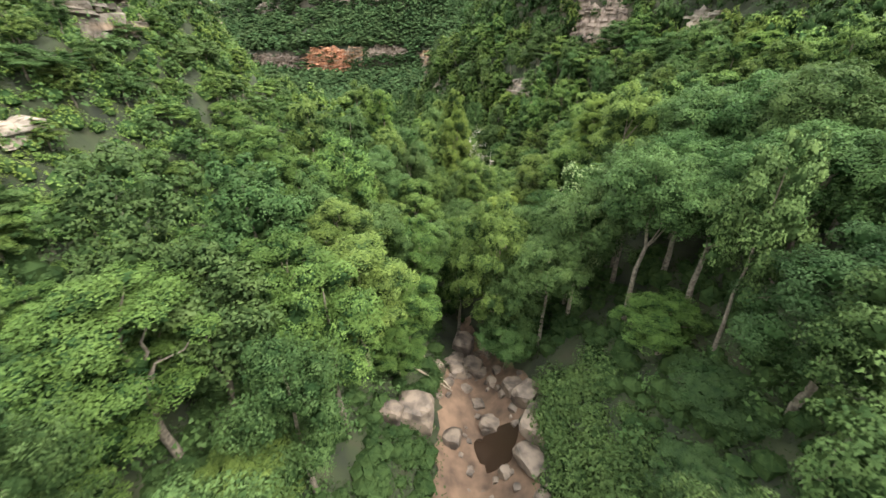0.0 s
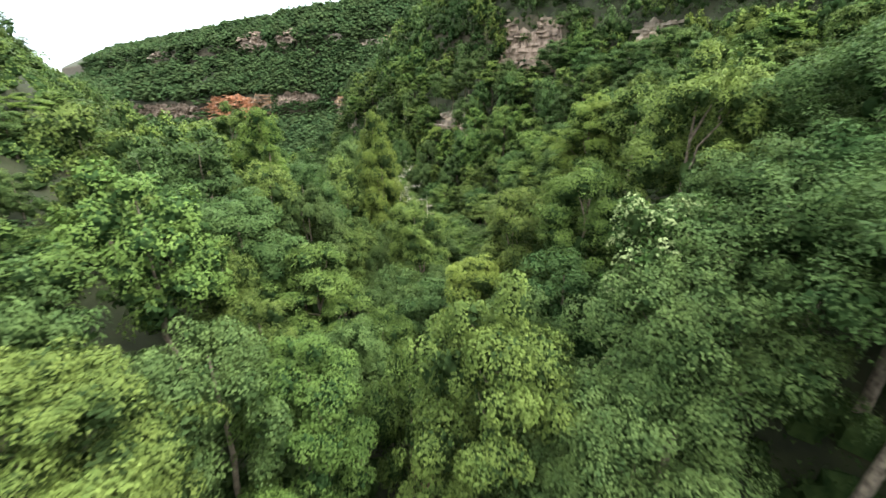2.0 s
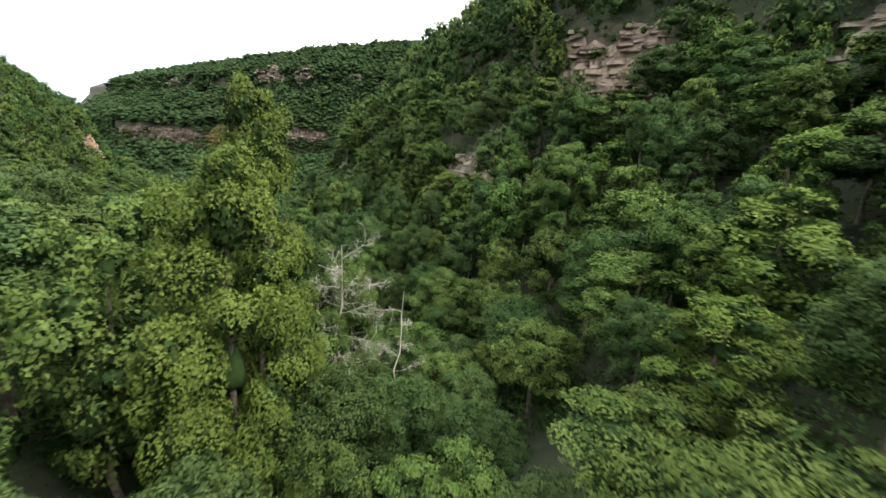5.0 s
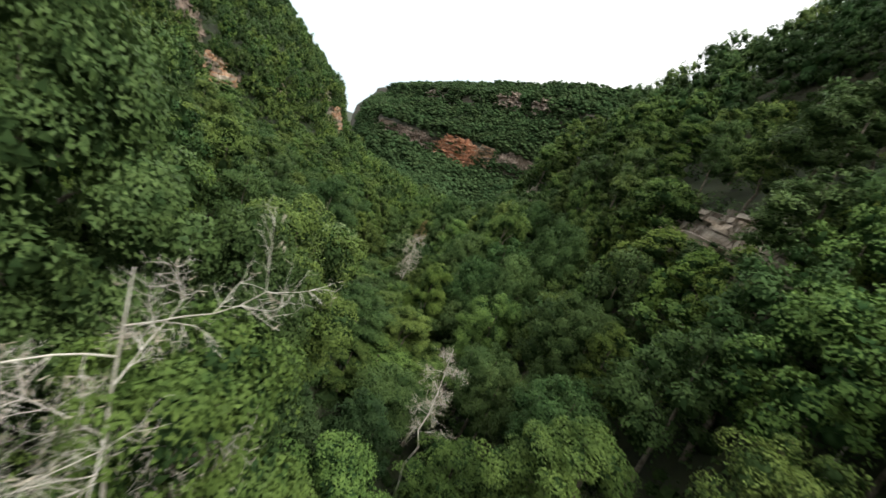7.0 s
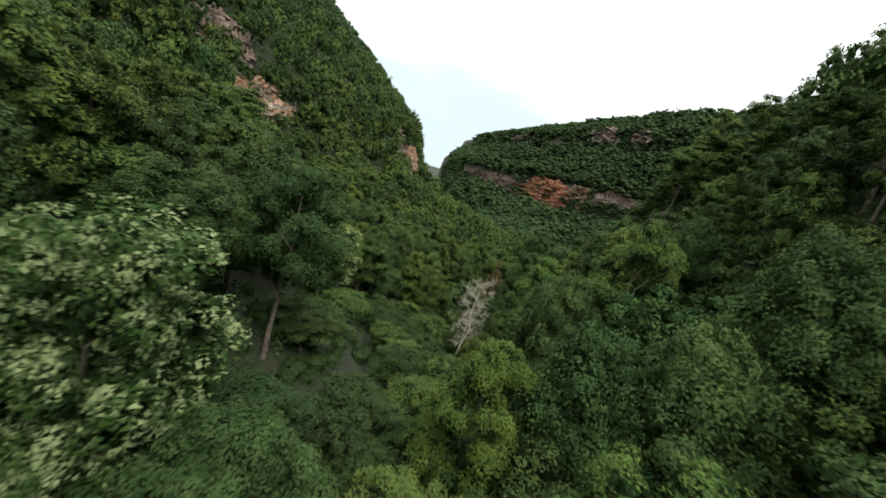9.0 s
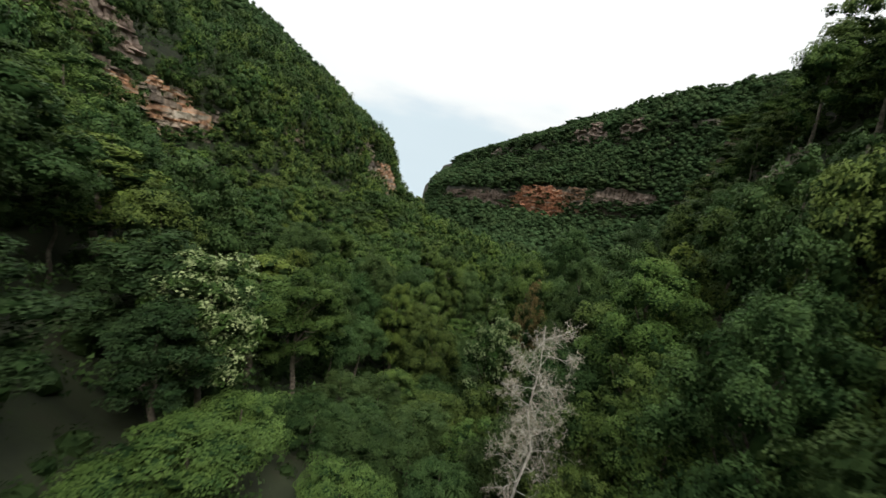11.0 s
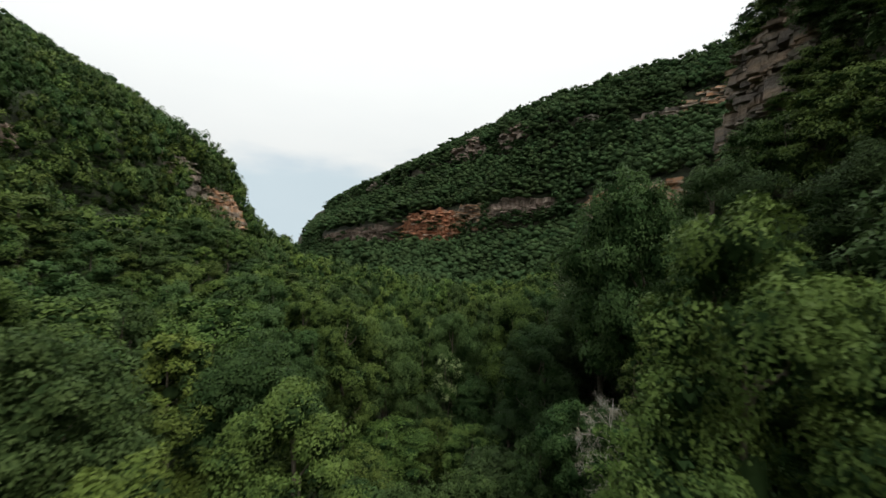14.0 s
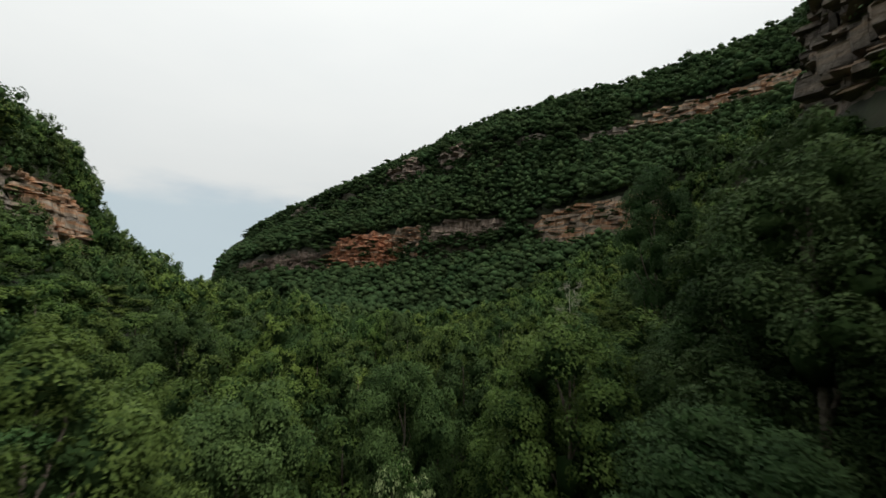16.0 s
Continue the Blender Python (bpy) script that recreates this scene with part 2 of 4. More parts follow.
# ---- mesh helpers ----
def mesh_of(name, verts, faces, mats=(), slots=None, smooth=False):
    """One mesh from an array of points and an array of faces (all with the same number of corners)."""
    verts, faces = np.asarray(verts, np.float32), np.asarray(faces, np.int32)
    me = bpy.data.meshes.new(name)
    me.vertices.add(len(verts)); me.vertices.foreach_set("co", verts.ravel())
    k = faces.shape[1]
    me.loops.add(faces.size); me.loops.foreach_set("vertex_index", faces.ravel())
    me.polygons.add(len(faces)); me.polygons.foreach_set("loop_start", np.arange(len(faces), dtype=np.int32) * k)
    for m in mats:
        me.materials.append(m)
    if slots is not None:
        me.polygons.foreach_set("material_index", np.asarray(slots, np.int32))
    me.polygons.foreach_set("use_smooth", np.full(len(faces), smooth))
    me.update(calc_edges=True)
    return me


def part(name, mesh, parent, label="", m=None, kind=""):
    ob = new(name, mesh)
    ob.parent = parent
    if m is not None:
        ob.matrix_basis = m
    return tagged(ob, label, kind=kind) if kind else tagged(ob, label)


def join(pieces):
    """(verts, faces) pairs laid into one pair."""
    vs, fs, at = [], [], 0
    for v, f in pieces:
        vs.append(v); fs.append(f + at); at += len(v)
    return np.concatenate(vs), np.concatenate(fs)


def tube(points, radii, sides=6):
    """A tapered limb along points."""
    p = np.asarray(points, float)
    d = np.gradient(p, axis=0)
    d /= np.linalg.norm(d, axis=1)[:, None] + 1e-9
    ref = np.where(np.abs(d[:, 2:3]) > 0.9, [[1.0, 0, 0]], [[0, 0, 1.0]])
    u = np.cross(d, ref); u /= np.linalg.norm(u, axis=1)[:, None] + 1e-9
    w = np.cross(d, u)
    a = np.linspace(0, 2 * np.pi, sides, endpoint=False)
    v = p[:, None] + np.asarray(radii)[:, None, None] * (np.cos(a)[None, :, None] * u[:, None] + np.sin(a)[None, :, None] * w[:, None])
    n = len(p)
    i, j = np.meshgrid(np.arange(n - 1), np.arange(sides), indexing="ij")
    f = np.stack([i * sides + j, i * sides + (j + 1) % sides, (i + 1) * sides + (j + 1) % sides, (i + 1) * sides + j], -1).reshape(-1, 4)
    return v.reshape(-1, 3), f


def leaf_cards(rng, at, out, size, slim=0.62, wild=0.33):
    """Small leaf sprays at the points, three-cornered, facing out with some disorder."""
    n = len(at)
    nrm = out / (np.linalg.norm(out, axis=1)[:, None] + 1e-9) + rng.normal(0, wild, (n, 3)); nrm /= np.linalg.norm(nrm, axis=1)[:, None]
    t = np.cross(nrm, rng.normal(0, 1, (n, 3))); t /= np.linalg.norm(t, axis=1)[:, None]
    b = np.cross(nrm, t)
    s = (size * rng.uniform(0.55, 1.4, n))[:, None]
    v = np.stack([at - t * s * 0.55, at - b * s * slim * 0.6 + t * s * 0.45 - nrm * s * 0.12, at + b * s * slim * 0.6 + t * s * 0.25], 1)
    return v.reshape(-1, 3), np.arange(n * 3).reshape(n, 3)


def lump(rng, c, r, flat=0.7, rings=4, sides=7):
    """A coarse uneven clump, which closes a crown from within."""
    th = np.linspace(0.12, np.pi - 0.12, rings)
    ph = np.linspace(0, 2 * np.pi, sides, endpoint=False)
    T, P = np.meshgrid(th, ph, indexing="ij")
    q = np.stack([np.sin(T) * np.cos(P), np.sin(T) * np.sin(P), np.cos(T) * flat], -1) * (r * rng.uniform(0.75, 1.1, (rings, sides, 1)))
    i, j = np.meshgrid(np.arange(rings - 1), np.arange(sides), indexing="ij")
    f = np.stack([i * sides + j, (i + 1) * sides + j, (i + 1) * sides + (j + 1) % sides, i * sides + (j + 1) % sides], -1).reshape(-1, 4)
    f = np.concatenate([f[:, (0, 1, 2)], f[:, (0, 2, 3)]])
    return q.reshape(-1, 3) + c, f


def crown_of(rng, height, radius, depth, lobes, leaves, size, shape="dome", rough=1.0, core=0.6):
    """A crown of rounded leafy lobes of several sizes on an uneven dome, with gaps between them. Its tip is at height. Returns points, faces, slots and the lobes' centres."""
    mid = height - depth * 0.5
    cs, rs = [], []
    skew = rng.normal(0, 0.12 * radius, 2)
    for k in range(lobes):
        u = (k + 0.5) / lobes
        el = math.asin(max(-0.75, 1 - 1.7 * u)) + rng.uniform(-0.12, 0.12)
        az = k * 2.39996 + rng.uniform(-0.5, 0.5)
        lr = radius * rng.uniform(0.24, 0.46) * (0.85 if el > 0.9 else 1)
        narrow = 1.0 if shape == "dome" else 1 - 0.45 * max(0.0, math.sin(el))
        reach = (radius - lr * 0.75) * rng.uniform(0.66, 1.1) * narrow
        tall = depth * 0.5 - lr * 0.55
        cs.append((math.cos(el) * math.cos(az) * reach + skew[0] * u, math.cos(el) * math.sin(az) * reach + skew[1] * u, mid + math.sin(el) * tall * rng.uniform(0.86, 1.0)))
        rs.append(lr)
    cs, rs = np.array(cs), np.array(rs)
    # each lobe is made of leafy pads that face up and out, with dark gaps between them
    each = 11 if leaves > 5000 else 8 if leaves > 500 else 6
    n2 = lobes * each
    on = np.repeat(np.arange(lobes), each)
    d2 = rng.normal(0, 1, (n2, 3)); d2[:, 2] = np.where(d2[:, 2] < -0.55, -d2[:, 2], d2[:, 2])
    d2 /= np.linalg.norm(d2, axis=1)[:, None]
    pc = cs[on] + d2 * (rs[on] * rng.uniform(0.55, 1.16, n2) if leaves > 500 else rs[on] * rng.uniform(0.75, 1.0, n2))[:, None] * np.array([1, 1, 0.82])
    pr = rs[on] * rng.uniform(0.26, 0.5, n2) * (1.0 if leaves > 5000 else 1.2)
    face = d2 * 0.7 + np.array([0, 0, 0.5 if leaves > 500 else 0.2]) + rng.normal(0, 0.18, (n2, 3)); face /= np.linalg.norm(face, axis=1)[:, None]
    w = pr ** 2 * np.where(d2[:, 2] < -0.1, 0.55, 1.0)
    pick = rng.choice(n2, leaves, p=w / w.sum())
    ax = face[pick]
    spoke = np.cross(ax, rng.normal(0, 1, (leaves, 3))); spoke /= np.linalg.norm(spoke, axis=1)[:, None] + 1e-9
    far = np.sqrt(rng.uniform(0, 1, leaves)) * (1 + rng.exponential(0.10 * rough, leaves))
    lift = 0.34 - 0.62 * far ** 2 + rng.normal(0, 0.10, leaves) - np.where(rng.uniform(0, 1, leaves) < 0.16, rng.uniform(0.2, 0.7, leaves), 0)
    at = pc[pick] + spoke * (pr[pick] * far)[:, None] + ax * (pr[pick] * lift)[:, None]
    d = ax * 0.8 + spoke * (far * 0.7)[:, None]; d /= np.linalg.norm(d, axis=1)[:, None]
    out = d + np.array([0, 0, 0.12])
    lv, lf = leaf_cards(rng, at, out, size, 0.62, 0.48 if leaves > 5000 else 0.33)
    own = np.cross(lv[1::3] - lv[0::3], lv[2::3] - lv[0::3])
    own /= np.linalg.norm(own, axis=1)[:, None] + 1e-9
    whole = at - np.array([0, 0, mid - depth * 0.1]); whole /= np.linalg.norm(whole, axis=1)[:, None] + 1e-6
    pad, lone, all_round = (0.6, 0.75, 0.0) if leaves > 12000 else (0.5, 0.45, 0.35) if leaves > 5000 else (0.45, 0.16, 0.6)
    soft = out / np.linalg.norm(out, axis=1)[:, None] * pad + own * lone + whole * all_round
    big = len(rs) > 12
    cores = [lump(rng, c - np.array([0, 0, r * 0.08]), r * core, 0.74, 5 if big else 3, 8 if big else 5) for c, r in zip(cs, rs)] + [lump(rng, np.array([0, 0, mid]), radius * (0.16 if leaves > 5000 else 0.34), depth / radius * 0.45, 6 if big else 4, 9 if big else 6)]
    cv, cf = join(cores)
    # larger sprays added inside the lobes keep the light out
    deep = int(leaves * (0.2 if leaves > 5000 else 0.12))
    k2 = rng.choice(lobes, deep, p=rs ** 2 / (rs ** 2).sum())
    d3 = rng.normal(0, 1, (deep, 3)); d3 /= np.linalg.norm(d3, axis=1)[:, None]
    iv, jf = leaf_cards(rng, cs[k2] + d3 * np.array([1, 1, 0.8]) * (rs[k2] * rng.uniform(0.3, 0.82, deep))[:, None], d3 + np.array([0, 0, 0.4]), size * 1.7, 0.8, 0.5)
    v, f = join([(lv, lf), (cv, cf), (iv, jf)])
    hubs = np.concatenate([np.repeat((c if k < lobes else np.array([0, 0, mid]))[None], len(q[0]), 0) for k, (c, q) in enumerate(zip(list(cs) + [None], cores))])
    ball = cv - hubs; ball /= np.linalg.norm(ball, axis=1)[:, None] + 1e-9
    nv = np.concatenate([np.repeat(soft, 3, 0), ball + np.array([0, 0, 0.25]), np.repeat(d3, 3, 0)])
    nv /= np.linalg.norm(nv, axis=1)[:, None] + 1e-9
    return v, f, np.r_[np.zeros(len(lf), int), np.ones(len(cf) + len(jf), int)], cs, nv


def bent(rng, a, b, steps=5, sag=0.08):
    a, b = np.asarray(a, float), np.asarray(b, float)
    t = np.linspace(0, 1, steps)[:, None]
    return a + (b - a) * t + rng.normal(0, sag, (steps, 3)) * np.sin(t * np.pi) * np.linalg.norm(b - a) * 0.5


class Kind:
    """The shared meshes of one kind of tree: a trunk, some limbs and a crown. Its tip is height above its foot."""
    def __init__(self, seed, leaf, height, radius, depth, lobes, leaves, size, limbs=5, shape="dome", rough=1.0):
        rng = np.random.default_rng(seed)
        self.height, self.radius = height, radius
        v, f, s, ends, nv = crown_of(rng, height, radius, depth, lobes, leaves, size, shape, rough, 0.3 if leaves > 30000 else 0.36)
        self.crown = mesh_of("crown", v, f, (leaf, LEAF_SHADED), s, True)
        self.crown.normals_split_custom_set_from_vertices(nv.tolist())
        lean = rng.normal(0, 0.35, 2)
        pts = bent(rng, (0, 0, -1.5), (lean[0], lean[1], height - depth * 0.2), 8, 0.02)
        tv, tf = tube(pts, np.linspace(0.017 * height, 0.003 * height, 8), 7)
        self.trunk = mesh_of("trunk", tv, tf, (BARK,), None, True)
        self.limbs = []
        for k in range(limbs):
            c = ends[int(k * len(ends) / limbs * 0.9) + 1]
            low = min(6, max(2, int(np.searchsorted(pts[:, 2], c[2])) - 2))
            lv, lf = tube(bent(rng, pts[low], c, 5, 0.10), np.linspace(0.006 * height, 0.0015 * height, 5), 5)
            self.limbs.append(mesh_of("limb", lv, lf, (BARK,), None, True))


def plant(kind, name, x, y, top, spread, label, group, rng, full=True, foot=None):
    """A tree of that kind with its tip at height top and its crown spread to that radius; its foot stands in the ground."""
    z = ground_at(x, y) if foot is None else foot
    tall = max(3.0, top - z)
    ob = tagged(new(name), label, "tree", group)
    ob.empty_display_size = 0.5
    ob.location, ob.rotation_euler = (x, y, z), (0, 0, rng.uniform(0, 6.283))
    k = spread / kind.radius
    ob.scale = (k, k, tall / kind.height)
    part("trunk", kind.trunk, ob)
    part("crown", kind.crown, ob)
    if full:
        for m in kind.limbs:
            part("limb", m, ob)
    return ob


# ---- the canyon's ground: contour lines along the valley, from the plain behind one rim to the plain behind the other ----
# each line: stations up the valley to far down it, as x, y, z
CREEK = [(0, -80, -6), (2, 0, -12), (5, 40, -16), (3, 90, -20), (12, 135, -27), (2, 180, -33), (-30, 225, -45), (-50, 265, -53), (-66, 320, -56), (-88, 370, -56), (-118, 420, -57), (-155, 470, -59), (-200, 535, -63), (-335, 690, -74), (-660, 1110, -95)]
L1 = [(-30, -80, 12), (-28, 0, 6), (-27, 40, 6), (-25, 90, 3), (-22, 145, -12), (-40, 190, -24), (-68, 230, -34), (-88, 268, -36), (-116, 328, -33), (-146, 380, -31), (-200, 440, -40), (-260, 500, -50), (-330, 570, -56), (-470, 700, -66), (-800, 1080, -92)]
L2 = [(-40, -80, 24), (-38, 0, 17), (-38, 40, 18), (-46, 97, 26), (-70, 150, 2), (-95, 195, -4), (-112, 222, -5), (-119, 256, -7), (-135, 316, -13), (-166, 372, -15), (-240, 410, -18), (-330, 440, -20), (-430, 480, -24), (-600, 600, -35), (-900, 1000, -70)]
L3 = [(-46, -80, 32), (-44, 0, 25), (-44, 42, 26), (-52, 100, 37), (-77, 148, 20), (-103, 192, 13), (-120, 218, 14), (-127, 254, 7), (-142, 313, 7), (-174, 370, 6), (-243, 402, 0), (-333, 430, 0), (-433, 470, -4), (-604, 590, -15), (-910, 985, -50)]
L4 = [(-200, -80, 85), (-190, 0, 85), (-185, 50, 88), (-200, 95, 90), (-225, 140, 92), (-250, 180, 92), (-270, 225, 92), (-285, 270, 92), (-300, 325, 92), (-320, 388, 87), (-368, 395, 85), (-440, 400, 80), (-520, 430, 70), (-680, 520, 30), (-960, 900, -20)]
R1 = [(32, -80, 12), (30, 0, 6), (28, 40, 5), (33, 88, 3), (36, 130, -8), (22, 185, -15), (2, 225, -15), (-14, 262, -27), (-26, 318, -39), (-40, 370, -44), (-62, 425, -44), (-105, 465, -42), (-165, 520, -42), (-315, 672, -46), (-650, 1090, -60)]
R2 = [(55, -80, 22), (52, 0, 16), (48, 40, 14), (46, 95, 6), (44, 138, 1), (29, 181, 5), (10, 228, 3), (-4, 252, 1), (-9, 306, -3), (34, 366, -6), (8, 428, -4), (-45, 488, -8), (-108, 522, -12), (-298, 674, -20), (-642, 1078, -22)]
R3 = [(60, -80, 30), (57, 0, 24), (53, 40, 22), (51, 96, 13), (49, 141, 11), (33, 184, 14), (13, 232, 14), (0, 256, 13), (-5.5, 309, 16), (38, 370, 14), (11, 435, 15), (-47, 495, 14), (-111, 529, 13), (-303, 683, 3), (-644, 1086, 4)]
R4 = [(80, -80, 40), (76, 0, 34), (72, 40, 32), (70, 98, 24), (63, 147, 25), (51, 180, 26), (21, 237, 27), (10, 259, 23), (26, 318, 28), (98, 384, 50), (58, 468, 57), (-14, 507, 55), (-72, 544, 53), (-300, 752, 50), (-622, 1118, 50)]
R5 = [(84, -80, 48), (80, 0, 42), (77, 40, 40), (74, 100, 32), (67, 150, 39), (53, 184, 43), (27, 240, 43), (14, 262, 33), (32, 322, 36), (103, 388, 66), (60, 476, 72), (-15, 514, 72), (-76, 552, 70), (-304, 760, 66), (-624, 1126, 64)]
R6 = [(160, -80, 92), (150, 0, 92), (145, 40, 90), (135, 100, 92), (112, 150, 95), (88, 195, 92), (66, 245, 74), (52, 275, 54), (80, 325, 60), (150, 400, 105), (88, 507, 109), (-10, 554, 101), (-76, 592, 95), (-300, 832, 90), (-600, 1180, 90)]


def glide(line, per):
    """Points on a smooth curve through the stations, per steps from one to the next."""
    p = np.array(line, float)
    q = np.vstack([2 * p[0] - p[1], p, 2 * p[-1] - p[-2]])
    t = np.linspace(0, 1, per, endpoint=False)[:, None]
    out = []
    for a, b, c, d in zip(q[:-3], q[1:-2], q[2:-1], q[3:]):
        out.append(0.5 * (2 * b + (c - a) * t + (2 * a - 5 * b + 4 * c - d) * t ** 2 + (3 * b - a - 3 * c + d) * t ** 3))
    return np.vstack(out + [p[-1:]])


PER = 24
LINES = [glide(c, PER) for c in (L4, L3, L2, L1, CREEK, R1, R2, R3, R4, R5, R6)]
STEPS = (16, 5, 12, 10, 10, 12, 5, 12, 5, 14)
ROCKY = (1, 6, 8)


def outward(a, b, reach, z):
    d = a - b; d[:, 2] = 0
    d /= np.linalg.norm(d, axis=1)[:, None]
    q = a + d * reach
    q[:, 2] = z
    return q


def rough_z(p, amount, scale):
    return np.array([noise.fractal(Vector(q) * scale, 1.0, 2.0, 4) for q in p]) * amount


LEFT_BACK, RIGHT_BACK = outward(LINES[0], LINES[1], 260, 92), outward(LINES[-1], LINES[-2], 300, 96)
LEFT_PLAIN, RIGHT_PLAIN = outward(LEFT_BACK, LINES[0], 2200, -120), outward(RIGHT_BACK, LINES[-1], 2200, -120)
cols = []
SPANS = [(LEFT_PLAIN, LEFT_BACK, 6)] + [(LEFT_BACK, LINES[0], 8)] + [(a, b, s) for a, b, s in zip(LINES[:-1], LINES[1:], STEPS)] + [(LINES[-1], RIGHT_BACK, 8), (RIGHT_BACK, RIGHT_PLAIN, 6)]
for a, b, s in SPANS:
    for k in range(s):
        cols.append(a + (b - a) * (k / s))
cols.append(SPANS[-1][1])
GRID = np.stack(cols, 1)
near = np.clip(1.6 - np.linalg.norm(GRID - np.array([-20, 200, 0]), axis=2) / 900, 0.1, 1)
wob = np.array([[noise.fractal(Vector((q[0], q[1], 0)) * 0.035, 1.0, 2.0, 4) for q in row] for row in GRID[:, :, :2]])
GRID[:, :, 2] += wob * 2.2 * near
rows_n, cols_n = GRID.shape[:2]
i, j = np.meshgrid(np.arange(rows_n - 1), np.arange(cols_n - 1), indexing="ij")
GROUND_F = np.stack([i * cols_n + j, i * cols_n + j + 1, (i + 1) * cols_n + j + 1, (i + 1) * cols_n + j], -1).reshape(-1, 4)
ground = tagged(new("ground", mesh_of("ground", GRID.reshape(-1, 3), GROUND_F, (SOIL,), None, True)), "leaf-littered forest floor of a deep canyon, tree shade put into its dark colour", "ground", kind="structure")
from mathutils.bvhtree import BVHTree
GROUND_TREE = BVHTree.FromPolygons([tuple(v) for v in GRID.reshape(-1, 3).tolist()], GROUND_F.tolist())


def ground_at(x, y):
    hit = GROUND_TREE.ray_cast(Vector((x, y, 600)), Vector((0, 0, -1)))
    return hit[0].z if hit[0] is not None else -120.0


plain = mesh_of("plain", [(-4800, -4800, -124), (4800, -4800, -124), (4800, 4800, -124), (-4800, 4800, -124)], [(0, 1, 2, 3)], (SOIL,))
tagged(new("plain", plain), "distant wooded lowland", "ground", kind="structure")


# ---- cliffs: beds of sandstone that step in and out ----
SLABS = []
for q in range(6):
    bm = bmesh.new()
    bmesh.ops.create_cube(bm, size=1)
    bmesh.ops.bevel(bm, geom=[e for e in bm.edges if abs(e.verts[0].co.z - e.verts[1].co.z) > 0.5 or q % 2], offset=0.07, segments=1, affect="EDGES")
    rs = random.Random(q)
    for v in bm.verts:
        v.co += Vector([rs.uniform(-0.09, 0.09) for _ in range(3)])
    bm.verts.ensure_lookup_table()
    bmesh.ops.triangulate(bm, faces=bm.faces[:])
    SLABS.append((np.array([v.co[:] for v in bm.verts]), np.array([[v.index for v in f.verts] for f in bm.faces])))
    bm.free()
SLAB_MESH = {}


def slab_mesh(q, mat):
    if (q, mat.name) not in SLAB_MESH:
        SLAB_MESH[(q, mat.name)] = mesh_of("rock_slab", *SLABS[q], (mat,))
    return SLAB_MESH[(q, mat.name)]


